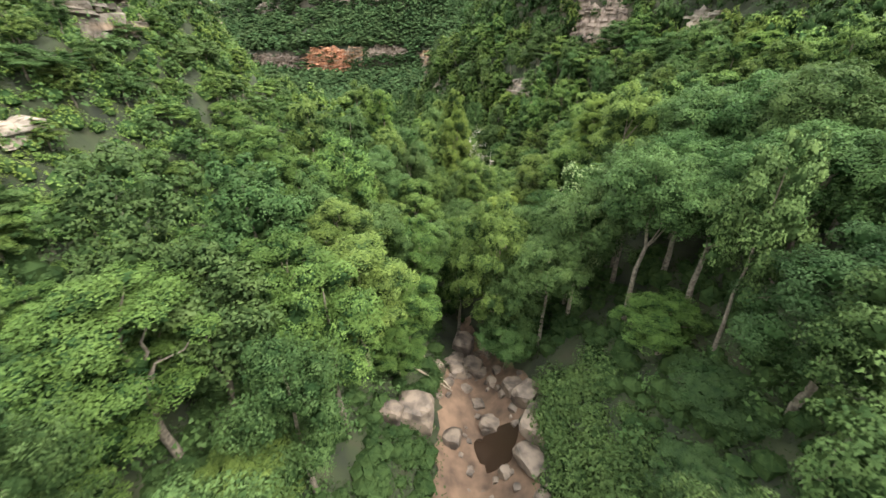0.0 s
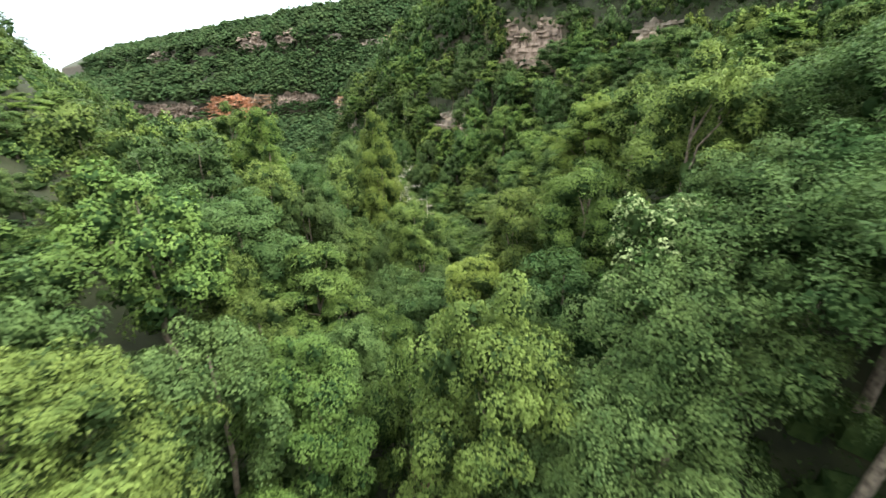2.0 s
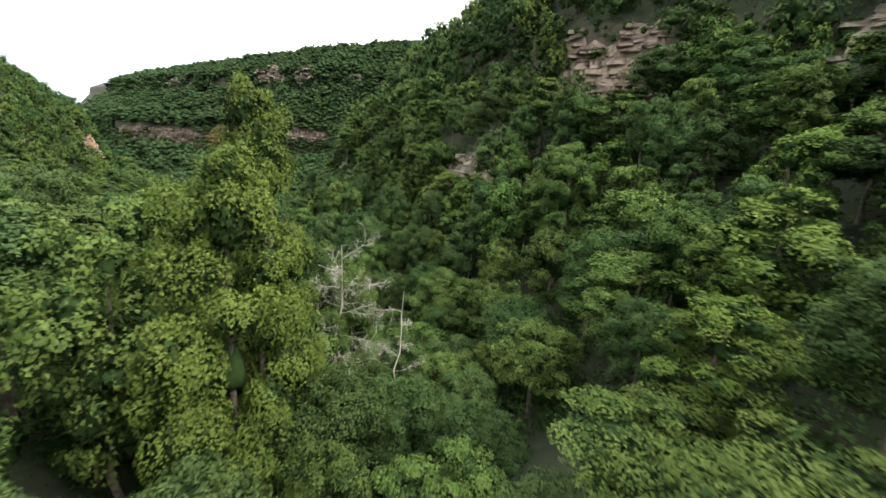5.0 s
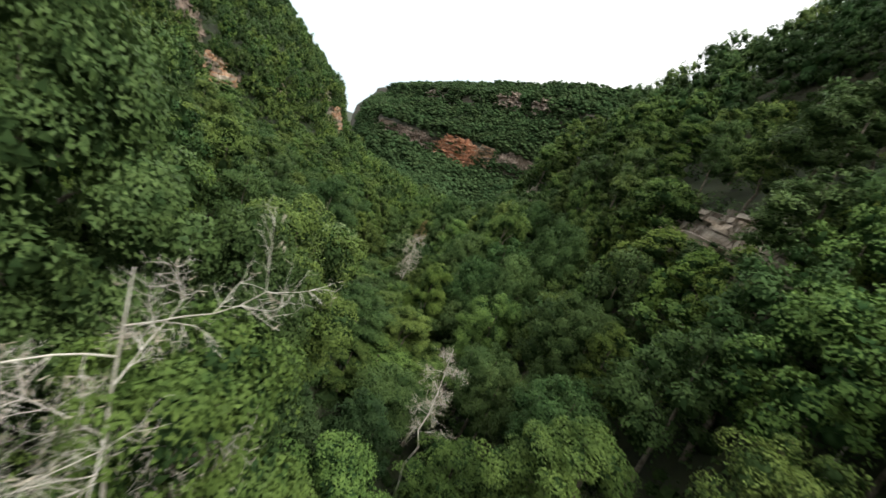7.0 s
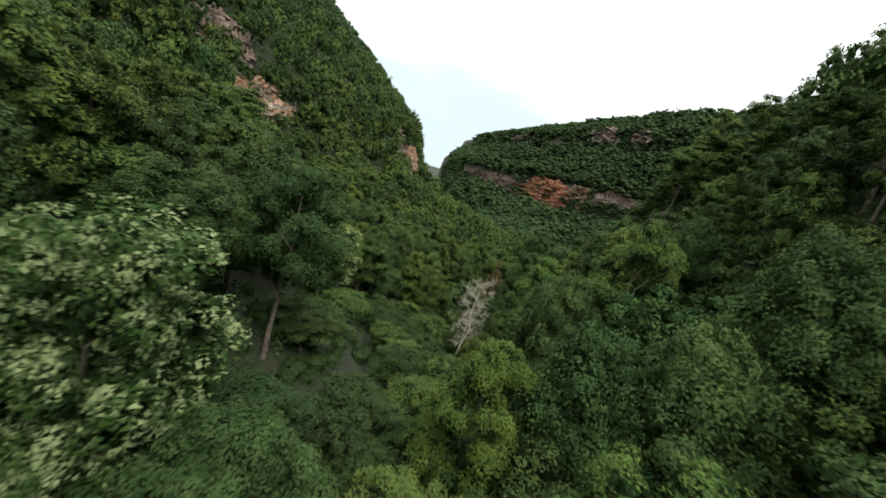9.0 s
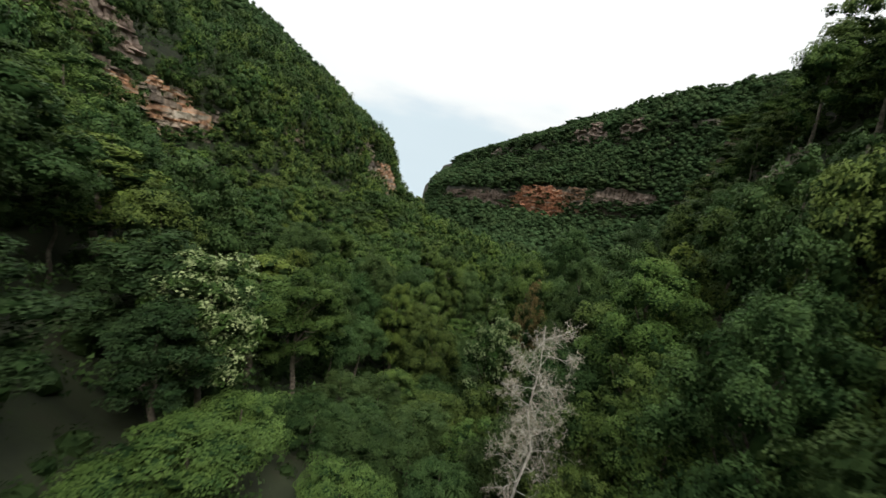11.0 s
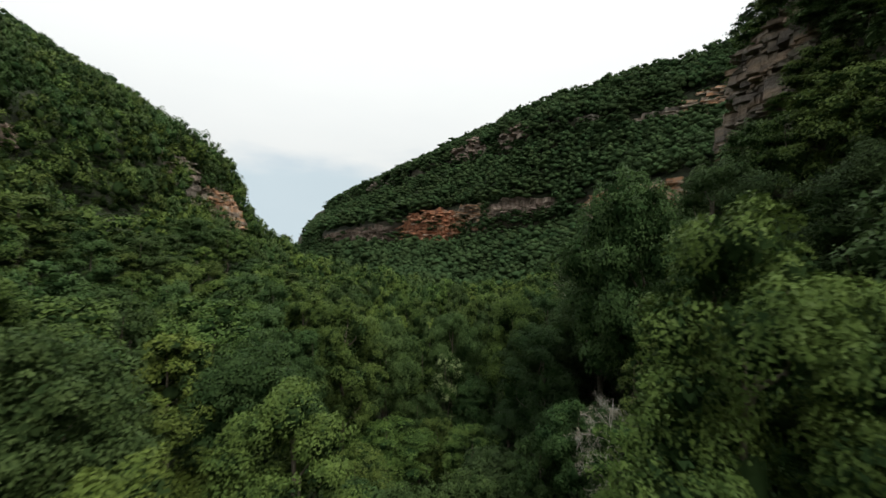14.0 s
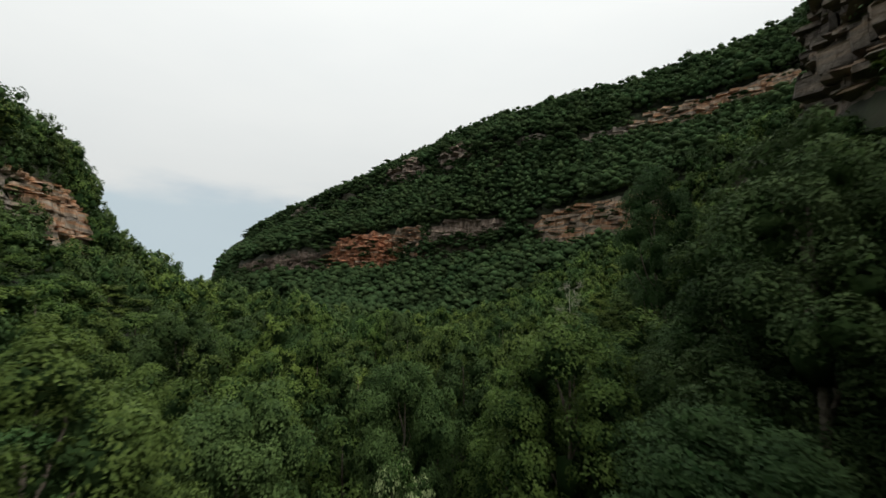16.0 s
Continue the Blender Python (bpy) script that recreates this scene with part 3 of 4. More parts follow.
def cliff(name, foot, top, a, b, mat, label, seed, proud=1.0, near=True, span=(0.0, 1.0), taper=0.22, chance=0.8):
    """A rock face between two contour lines: a rough wall with beds of broken slabs that stand out of it by uneven amounts."""
    rng = np.random.default_rng(seed)
    idx = np.arange(len(foot))

    def on(line, u):
        return np.stack([np.interp(u, idx, line[:, k]) for k in range(3)], -1)

    ends = np.linspace(a, b, 50)
    length = np.linalg.norm(np.diff(on(foot, ends), axis=0), axis=1).sum()
    n = max(8, int(length / (1.5 if near else 3.5)))
    u = np.linspace(a, b, n)
    F, T = on(foot, u), on(top, u)
    F, T = F + (T - F) * span[0], F + (T - F) * span[1]
    side = F - T; side[:, 2] = 0
    side /= np.linalg.norm(side, axis=1)[:, None] + 1e-9
    e = np.clip(np.minimum(np.arange(n), np.arange(n)[::-1]) / (n * taper), 0, 1)
    wave = np.array([noise.fractal(Vector((k * 0.22 * (1 if near else 2), seed, 0)), 1.0, 2.0, 3) for k in range(n)])
    block = np.repeat(rng.uniform(-0.2 if near else -0.12, 0.14 if near else 0.08, n // 3 + 1), 3)[:n]
    tall = np.clip(0.62 + 0.38 * e + wave * (0.3 if near else 0.14) + block, 0.35, 1.15)
    low = np.clip(0.05 + (0.12 if near else 0.3) * (1 - e) - wave * (0.25 if near else 0.14) + np.roll(block, 2), -0.1, 0.4)
    if taper < 0.1:
        tall, low = np.clip(0.97 + wave * 0.1 + block * 0.3, 0.8, 1.08), low * 0.3
    rows = []
    steps = 16
    for k in range(steps):
        w = low - 0.25 + (tall - low + 0.25) * k / (steps - 1)
        p = F + (T - F) * w[:, None]
        push = 0.2 * proud + rough_z(p, 0.35 * proud, 0.2) + rough_z(p * np.array([1, 1, 6.0]), 0.55 * proud, 0.3)
        rows.append(p + side * np.clip(push, 0.15, 3)[:, None])
    rows.append(F + (T - F) * tall[:, None] - side * 2.5)
    g = np.stack(rows, 0)
    m = len(g)
    i, j = np.meshgrid(np.arange(m - 1), np.arange(n - 1), indexing="ij")
    f = np.stack([i * n + j, i * n + j + 1, (i + 1) * n + j + 1, (i + 1) * n + j], -1).reshape(-1, 4)
    f = np.concatenate([f[:, (0, 1, 2)], f[:, (0, 2, 3)]])
    pieces = [(g.reshape(-1, 3), f)]
    ob = tagged(new(name), label, "cliff", kind="structure")
    ob.location = F.mean(axis=0)
    rise = float(np.mean(T[:, 2] - F[:, 2]))
    z = -0.1
    made = 0
    while z < 1.05:
        bed = min(2.4, 0.3 + rng.exponential(0.55)) * (1.0 if near else 1.35) / rise
        at = rng.uniform(0, 1.5)
        step = rng.uniform(-0.35, 0.35) * proud
        while at < length:
            run = min(4.8, 0.7 + rng.exponential(1.6)) * (1.0 if near else 2.4)
            k = min(n - 1, int((at + run / 2) / length * n))
            if low[k] - 0.08 < z < tall[k] - bed * 0.5 and rng.uniform() < (chance if near else 0.75) and at + run < length + 0.8:
                p = F[k] + (T[k] - F[k]) * (z + bed / 2)
                deep = rng.uniform(1.2, 2.4) * proud
                p = p + side[k] * (step + (0.2 + rng.uniform(-0.4, 0.4)) * proud - deep * 0.3)
                turn = math.atan2(side[k, 1], side[k, 0]) + math.pi / 2 + rng.normal(0, 0.16)
                size = (run * rng.uniform(0.9, 1.1), deep * 1.6, bed * rise * rng.uniform(0.86, 1.02))
                m4 = Matrix.LocRotScale(Vector(p) - ob.location, Euler((rng.normal(0, 0.04), rng.normal(0, 0.05), turn)), Vector(size))
                q = int(rng.integers(6))
                if near and made < 160:
                    part("rock_slab", slab_mesh(q, mat), ob, "", m4)
                    made += 1
                else:
                    v, fq = SLABS[q]
                    m3 = np.array(m4)
                    pieces.append((v @ m3[:3, :3].T + m3[:3, 3] + np.array(ob.location), fq))
            at += run
        z += bed
    v, f = join(pieces)
    part("rock_wall", mesh_of("rock_wall", v - np.array(ob.location), f, (mat,)), ob)
    return ob


CL4, CL3, CL2, CL1, CCR, CR1, CR2, CR3, CR4, CR5, CR6 = LINES
# where the rock lies bare: the foot line, the top line, from and to (in stations), rock, words, seed, depth of the beds
BARE = [
    (CR4, CR5, 4.2, 5.0, 0.0, 1.0, ROCK_PINK, "pinkish-grey sandstone cliff with dark streaks above the trees", 11, 1.0),
    (CR4, CR5, 3.35, 3.62, 0.2, 1.0, ROCK_GREY, "small grey sandstone ledge high among the trees", 21, 0.8),
    (CR2, CR3, 4.24, 4.4, 0.5, 0.95, ROCK_DARK, "small grey sandstone ledge among the trees", 33, 0.9),
    (CR2, CR3, 4.62, 5.1, 0.0, 1.05, ROCK_GREY, "grey layered sandstone ledges among the trees", 12, 1.5),
    (CR2, CR3, 6.12, 6.45, 0.5, 1.0, ROCK_GREY, "grey sandstone outcrop half hidden by trees", 22, 0.9),
    (CR2, CR3, 6.86, 7.02, 0.0, 0.42, ROCK_GREY, "grey sandstone ledge at the end of the wooded spur", 23, 0.9),
    (CR2, CR3, 7.55, 8.45, 0.1, 1.0, ROCK_DARK, "tall dark layered rock buttress with pines on top", 13, 1.2),
    (CR2, CR3, 9.72, 10.64, 0.05, 1.04, ROCK_RUST, "rust-streaked layered sandstone wall under the mesa", 24, 1.6),
    (CR2, CR3, 10.84, 11.78, 0.66, 1.12, ROCK_PINK, "thin grey-brown sandstone ledge under the mesa", 35, 1.3),
    (CR2, CR3, 11.72, 12.04, 0.42, 1.06, ROCK_RUST, "rusty sandstone ledge under the mesa", 36, 1.4),
    (CR2, CR3, 11.97, 12.44, -0.05, 1.06, ROCK_RED, "bright orange-red sandstone face under the mesa", 14, 1.8),
    (CR2, CR3, 12.4, 13.25, 0.1, 0.92, ROCK_PINK, "pale grey sandstone band far down the canyon", 37, 1.8),
    (CR4, CR5, 9.5, 10.42, 0.05, 1.12, ROCK_RUST, "long layered sandstone band below the mesa rim", 15, 1.6),
    (CR4, CR5, 10.42, 10.7, 0.2, 0.62, ROCK_GREY, "grey sandstone ledge below the mesa rim", 27, 1.5),
    (CR4, CR5, 10.96, 11.2, 0.7, 1.1, ROCK_GREY, "small grey ledge below the mesa rim", 38, 1.2),
    (CR4, CR5, 11.84, 12.09, 0.6, 1.5, ROCK_PINK, "pale sandstone outcrop at the corner of the mesa", 28, 2.2),
    (CR4, CR5, 12.13, 12.33, 0.6, 1.65, ROCK_PINK, "pale sandstone block at the corner of the mesa", 39, 2.2),
    (CR4, CR5, 12.78, 12.95, 0.4, 1.2, ROCK_GREY, "small pale ledge far along the mesa rim", 29, 1.5),
    (CL2, CL3, 1.92, 2.05, 0.4, 0.6, ROCK_GREY, "weathered pale rock ledge on the open slope", 16, 0.9),
    (CL2, CL3, 2.26, 2.52, 0.85, 1.35, ROCK_DARK, "dark overhanging rock ledges at the top of the open slope", 42, 1.3),
    (CL2, CL3, 2.93, 3.14, 0.6, 1.12, ROCK_PINK, "pale overhanging rock block on the open slope", 30, 1.2),
    (CL2, CL3, 5.22, 6.08, 0.82, 1.34, ROCK_PINK, "pale broken sandstone face high on the wooded slope", 17, 1.3),
    (CL2, CL3, 5.58, 6.04, 0.3, 0.6, ROCK_RUST, "thin grey sandstone ledges on the wooded slope", 43, 1.3),
    (CL2, CL3, 6.02, 6.5, -0.05, 0.62, ROCK_RUST, "thin layered grey and rust-coloured ledges on the wooded slope", 40, 1.2),
    (CL2, CL3, 6.52, 6.66, 0.22, 0.66, ROCK_PINK, "small pale sandstone block on the wooded slope", 31, 1.0),
    (CL2, CL3, 7.2, 7.34, 0.55, 1.0, ROCK_PINK, "small sandstone block on the wooded slope", 41, 1.0),
    (CL2, CL3, 7.97, 8.2, 0.2, 1.12, ROCK_GREY, "stacked sandstone crag at the end of the spur", 18, 1.5),
    (CL2, CL3, 8.22, 8.64, 0.12, 0.8, ROCK_RUST, "rust-coloured low crag under pines at the spur's foot", 32, 1.5),
]
for number, (foot, top, a, b, low, high, mat, label, seed, proud) in enumerate(BARE, 1):
    cliff("cliff_%d" % number, foot, top, a * PER, b * PER, mat, label, seed, proud, b < 9.2, (low, high), 0.05 if "buttress" in label or "crag" in label else 0.22, 0.6 if "pinkish-grey" in label else 0.8)


def is_bare(span, u, up=None):
    """Whether the ground between two contour lines lies bare at that station (and at that part of the way up)."""
    for foot, top, a, b, low, high, *_ in BARE:
        side = 1 if foot is CL2 else 6 if foot is CR2 else 8
        if side == span and a + 0.03 < u < b - 0.03 and (up is None or low - 0.04 < up < high - 0.12):
            return True
    return False


# ---- kinds of trees ----
HERO = {
    "poplar": [Kind(q, LEAF_POPLAR, 22, 5.0, 17, 30, 42000, 0.165) for q in (101, 102, 103)],
    "oak": [Kind(q, LEAF_OAK, 20, 5.5, 14.5, 30, 42000, 0.168) for q in (104, 105, 106)],
    "lime": [Kind(q, LEAF_LIME, 22, 4.5, 18, 26, 40000, 0.155, 5, "spire") for q in (107, 108)],
    "pale": [Kind(q, LEAF_PALE, 20, 4.5, 16, 26, 13000, 0.24, 6, "dome", 2.6) for q in (109, 110)],
    "hemlock": [Kind(q, LEAF_HEMLOCK, 21, 5.0, 18, 28, 40000, 0.14) for q in (112, 113)],
    "canopy": [Kind(q, LEAF_OAK, 22, 6.0, 11, 30, 40000, 0.165) for q in (114, 115)],
    "brown": [Kind(111, LEAF_BROWN, 18, 4.0, 13, 20, 16000, 0.14, 5, "spire", 2.2)],
}
NEAR = {
    "poplar": [Kind(q, LEAF_POPLAR, 22, 5.0, 17, 28, 21000, 0.18) for q in (1, 2, 3)],
    "oak": [Kind(q, LEAF_OAK, 20, 5.5, 14.5, 28, 21000, 0.182) for q in (4, 5, 6)],
    "hemlock": [Kind(q, LEAF_HEMLOCK, 21, 4.5, 18, 26, 15000, 0.2, 5, "spire") for q in (9, 10)],
    "lime": [Kind(q, LEAF_LIME, 22, 4.5, 16, 22, 15000, 0.185, 5, "spire") for q in (7, 8)],
}
MID = {
    "poplar": [Kind(q, LEAF_POPLAR, 20, 5.0, 16, 22, 9500, 0.27, 3) for q in (21, 22, 23)],
    "oak": [Kind(q, LEAF_OAK, 20, 5.5, 15, 22, 9500, 0.28, 3) for q in (24, 25, 26)],
    "lime": [Kind(q, LEAF_LIME, 20, 4.5, 15, 18, 7000, 0.28, 3, "spire") for q in (27, 28)],
}
WORDS = {"poplar": ("tulip_tree", "tall broadleaf tree with a full mid-green crown"), "oak": ("oak_tree", "broad dark-green oak with layered leafy boughs"), "lime": ("hickory_tree", "slender bright yellow-green broadleaf tree"),
         "pale": ("linden_tree", "broadleaf tree with silvery pale leaf clusters"), "brown": ("dying_tree", "dying tree with rusty brown withered leaves"), "canopy": ("oak_tree", "high-crowned dark-green oak over bare shaded ground"), "hemlock": ("hemlock_tree", "dull-green hemlock with slope shade put into its dark leaf colour")}

# trees that stand out, stretch by stretch: kind, x, y, height of the tip, radius of the crown
GROVE_A = [("poplar", -20, 20, 17.5, 6), ("poplar", -14, 31, 15, 5), ("poplar", -13, 17, 5.5, 4), ("poplar", -22, 12, 9, 4), ("poplar", -9, 36, 12, 6), ("poplar", -12.2, 43.5, 13.6, 5), ("poplar", -24.5, 52, 20.6, 5), ("oak", -6.4, 78, 11, 5), ("poplar", 15.2, 67, 12.5, 4.6), ("poplar", 7, 47, 12.5, 5), ("pale", 17.8, 49.5, 16, 4.4), ("canopy", 21.5, 39, 20.4, 6),
           ("poplar", 25.6, 57.5, 24, 5), ("canopy", 35, 39, 28, 6), ("hemlock", 27, 22, 20, 5.5), ("oak", 33, 26, 27, 5), ("hemlock", 23, 25, 4, 4), ("hemlock", 20, 19, -1, 3.5), ("poplar", 22, 32, 7.2, 4.2), ("hemlock", 29, 14, 11, 5), ("poplar", -5, 68, 8, 5.5), ("oak", -12, 71, 12.5, 6), ("poplar", 19.4, 61.5, 15.4, 4.8), ("oak", 24, 50, 19, 5),
           ("oak", 9.5, 45, 5, 4.5), ("poplar", -4.5, 42.5, 4, 4), ("oak", 10, 53, 9, 5), ("poplar", -3.5, 51, 8, 4.5), ("oak", 8.5, 42.5, -3, 4.5), ("poplar", -5.5, 38, -1, 3.5), ("lime", 10.7, 64.5, 7, 4.6), ("oak", 26, 67, 9, 5), ("canopy", 27, 43, 21, 6.5), ("canopy", 31, 33, 24, 6.5), ("canopy", 17, 45, 14, 5.5), ("canopy", 31, 50, 25, 6.5), ("canopy", 23, 47, 18, 6), ("canopy", 26, 36, 19, 6), ("canopy", 13, 43, 9, 5), ("canopy", 36, 45, 27, 6.5)]
GROVE_B = [("lime", 28, 76, 21, 5), ("poplar", 7, 86, 6.5, 5), ("oak", -8, 88, 12.5, 5.5), ("lime", -14, 96, 19.5, 5), ("lime", 7, 105, 14, 5), ("oak", -25, 85, 16, 6), ("poplar", -22, 111, 19, 5), ("lime", 3, 112, 18, 4.8),
           ("oak", -3, 126, 11, 6), ("oak", 5, 132, 3, 4.5), ("poplar", 13, 130, 1.5, 5), ("poplar", 22, 142, -4, 5), ("lime", 41, 173, 10.5, 4), ("poplar", -1, 142, 1, 5.5), ("oak", 41, 144, 2, 5), ("poplar", 38, 139, 16, 5)]
GROVE_C = [("oak", 19.5, 162.5, -1.3, 4.5), ("poplar", 10.6, 169.5, -7.8, 4.5), ("oak", 10, 178, -3, 5), ("oak", 14, 184, 4, 5), ("pale", -11.8, 157, -5, 6), ("oak", -4, 159, -11, 4.5), ("oak", -9, 151, -13, 4.5), ("oak", -13, 146, -11, 4.5), ("oak", -4, 146, -15, 4), ("poplar", 1, 164, -13, 4), ("lime", -6, 171, -8, 4), ("oak", -18, 177, -3.5, 5), ("oak", -24, 165, -5, 5), ("oak", -6, 205, -9, 4.5),
           ("oak", -2, 193.8, -5.9, 5), ("oak", 4, 177.5, -5.8, 5), ("pale", -5.3, 156.5, -3.8, 3), ("oak", 6, 210, 3.5, 5), ("poplar", 2, 202, 1, 5), ("pale", -31, 227, -20.5, 4), ("poplar", -46, 235, -25.5, 4.5), ("poplar", -43, 208, -17.5, 5), ("pale", -39, 196, -14, 4)]
GROVE_D = [("brown", -28, 235, -17.2, 2.7), ("lime", -49, 233, -22.5, 4), ("poplar", -51, 246, -24.5, 5), ("oak", -58, 249, -23, 5), ("poplar", -31, 241, -15.5, 4.5), ("oak", -31, 264, -9.4, 5.6), ("hemlock", -32.5, 279, -13, 6), ("hemlock", -32, 290, -23, 5), ("hemlock", -25, 316, -4.5, 6), ("hemlock", -22, 272, -7, 6), ("hemlock", -17, 259, -9, 5.5), ("oak", -81, 365, -29.5, 5.5),
           ("poplar", -66, 290, -27.5, 5), ("poplar", -45, 281, -23.5, 5), ("hemlock", -39, 296, -24, 5), ("oak", -57.2, 235.5, -19.8, 4.5), ("lime", -61.2, 229.5, -23.2, 3.6), ("oak", -63.6, 224.5, -15.6, 5), ("poplar", -38.8, 229, -24.8, 4), ("oak", -21.5, 231, -16, 3.5), ("oak", -23.2, 240.5, -12.6, 4.5), ("poplar", -71, 239, -17.5, 5), ("poplar", -62, 271, -23.5, 5), ("poplar", -13, 220, -9.5, 5), ("oak", -6, 244, 0.5, 5),
           ("pale", -53.2, 284.5, -32.2, 3.0), ("lime", -65.3, 288.5, -29.4, 3.2), ("poplar", -76.5, 282, -24, 4.5), ("oak", -78, 296, -24, 5), ("poplar", -76, 289.5, -28, 4), ("oak", -58, 278, -27, 5), ("hemlock", -39, 273, -25, 5), ("poplar", -45, 291, -27.5, 5), ("oak", -55, 294, -28, 5), ("hemlock", -33, 284, -20, 5), ("hemlock", -27, 277, -15, 5.5)]

rng = np.random.default_rng(5)
standing = []
# the open lane above the valley that has no boughs in it: x, y, height
LANE = [(0, 0, 30), (1, 22, 24), (3, 47, 19), (8, 78, 14), (15, 100, 12), (16, 117, 8), (13, 134, 4), (7, 150, 0), (-6, 170, -5), (-16, 187, -9), (-30, 209, -14), (-37, 224, -17), (-43, 241, -19), (-48, 258, -22), (-52, 275, -25)]
LANE_P = glide(LANE, 6)


def clear_of_lane(x, y, top, r):
    """Moves a tree sideways until its crown leaves the lane open."""
    for _ in range(12):
        gap = LANE_P - np.array([x, y, top - r])
        k = int(np.argmin(np.linalg.norm(gap, axis=1)))
        if np.linalg.norm(gap[k]) > r + 7.0:
            break
        way = -gap[k, :2] / (np.linalg.norm(gap[k, :2]) + 1e-6)
        x, y = x + way[0] * 0.6, y + way[1] * 0.6
    return x, y


for grove in (GROVE_A, GROVE_B, GROVE_C, GROVE_D):
    for k, (kind, x, y, top, r) in enumerate(grove):
        name, label = WORDS[kind]
        x, y = clear_of_lane(x, y, top, r)
        plant(HERO[kind][k % len(HERO[kind])], name, x, y, top, r, label, "canyon trees", rng)
        standing.append((x, y, r))
DEAD = [(8.0, 122.5, 4.5), (-17.1, 205.3, 3.6), (11, 150, 3.0), (14.5, 124, 2.0), (25, 142, 2.5), (-35.6, 318, 2.0), (-33.8, 256, 2.5), (-48.4, 307, 2.0)]
standing += DEAD

# ---- the rest of the wood, between the marked trees ----
CREEK_P, DENSE = CCR, np.array(standing)


def tree_height(x, y, d):
    return 11 + 11 * math.exp(-(d / 32) ** 2)


# columns of the ground between the rims, the contour span of each and its station
FIRST = 14
span_of = np.repeat(np.arange(len(STEPS)), STEPS)
spots, taken = [], {}


def crowded(x, y, z, gap):
    """Whether another tree stands nearer than gap; if not, remembers this one."""
    key = (int(x // 8), int(y // 8))
    for i in (-1, 0, 1):
        for j in (-1, 0, 1):
            for q in taken.get((key[0] + i, key[1] + j), ()):
                if (q[0] - x) ** 2 + (q[1] - y) ** 2 + 1.1 * (q[2] - z) ** 2 < gap * gap:
                    return True
    taken.setdefault(key, []).append((x, y, z))
    return False


c00, c10, c01, c11 = GRID[:-1, :-1], GRID[1:, :-1], GRID[:-1, 1:], GRID[1:, 1:]
AREA = 0.5 * np.linalg.norm(np.cross(c11 - c00, c01 - c10), axis=2)
for row in range(rows_n - 1):
    u = row / PER
    if u > 13.6:
        break
    for col in range(FIRST - 1, FIRST + len(span_of) + 1):
        inside = 0 <= col - FIRST < len(span_of)
        span = span_of[col - FIRST] if inside else -1
        if u > 9.25 and (span in (0, 1) or col < FIRST) or u > 9.8 and span == 2:
            continue
        first = col - FIRST - sum(STEPS[:span]) if inside else 0
        up = 0.5 if not inside else 1 - (first + 0.5) / STEPS[span] if span == 1 else (first + 0.5) / STEPS[span]
        stony = span in ROCKY and is_bare(span, u, up)
        if stony and rng.uniform() > (0.1 if u < 9.2 else 0.18):
            continue
        wide = 9.0 if row < 9.2 * PER else 9.0 if row < 12.4 * PER else 36.0
        for k in range(rng.poisson(AREA[row, col] / wide)):
            p, q = rng.uniform(0, 1, 2)
            x, y, z = (c00[row, col] * (1 - p) + c10[row, col] * p) * (1 - q) + (c01[row, col] * (1 - p) + c11[row, col] * p) * q
            low = 0.3 if stony else 1.0
            if inside and not stony:
                ahead = [span_of[min(len(span_of) - 1, max(0, col - FIRST + e))] for e in ((1, 2) if col - FIRST > 43 else (-1, -2))]
                below = [span_of[min(len(span_of) - 1, max(0, col - FIRST + e))] for e in ((3, 4, 5, 6, 7) if col - FIRST > 43 else (-3, -4, -5, -6, -7))]
                if any(e in ROCKY and is_bare(e, u) for e in ahead):
                    low = 0.6 if span in ROCKY else 0.5 if u > 9.2 else 0.32
                elif u < 9.2 and any(e in ROCKY and is_bare(e, u) for e in below):
                    low = 0.45
            if 7.0 < u < 8.6 and span in (6, 7, 8):
                low = min(low, 0.42)
            spots.append((x, y, z, u, low))
order = rng.permutation(len(spots))
MIDWOOD, FARWOOD, FARPINE = {"poplar": [], "oak": [], "lime": [], "hemlock": []}, [], []
FILL = []
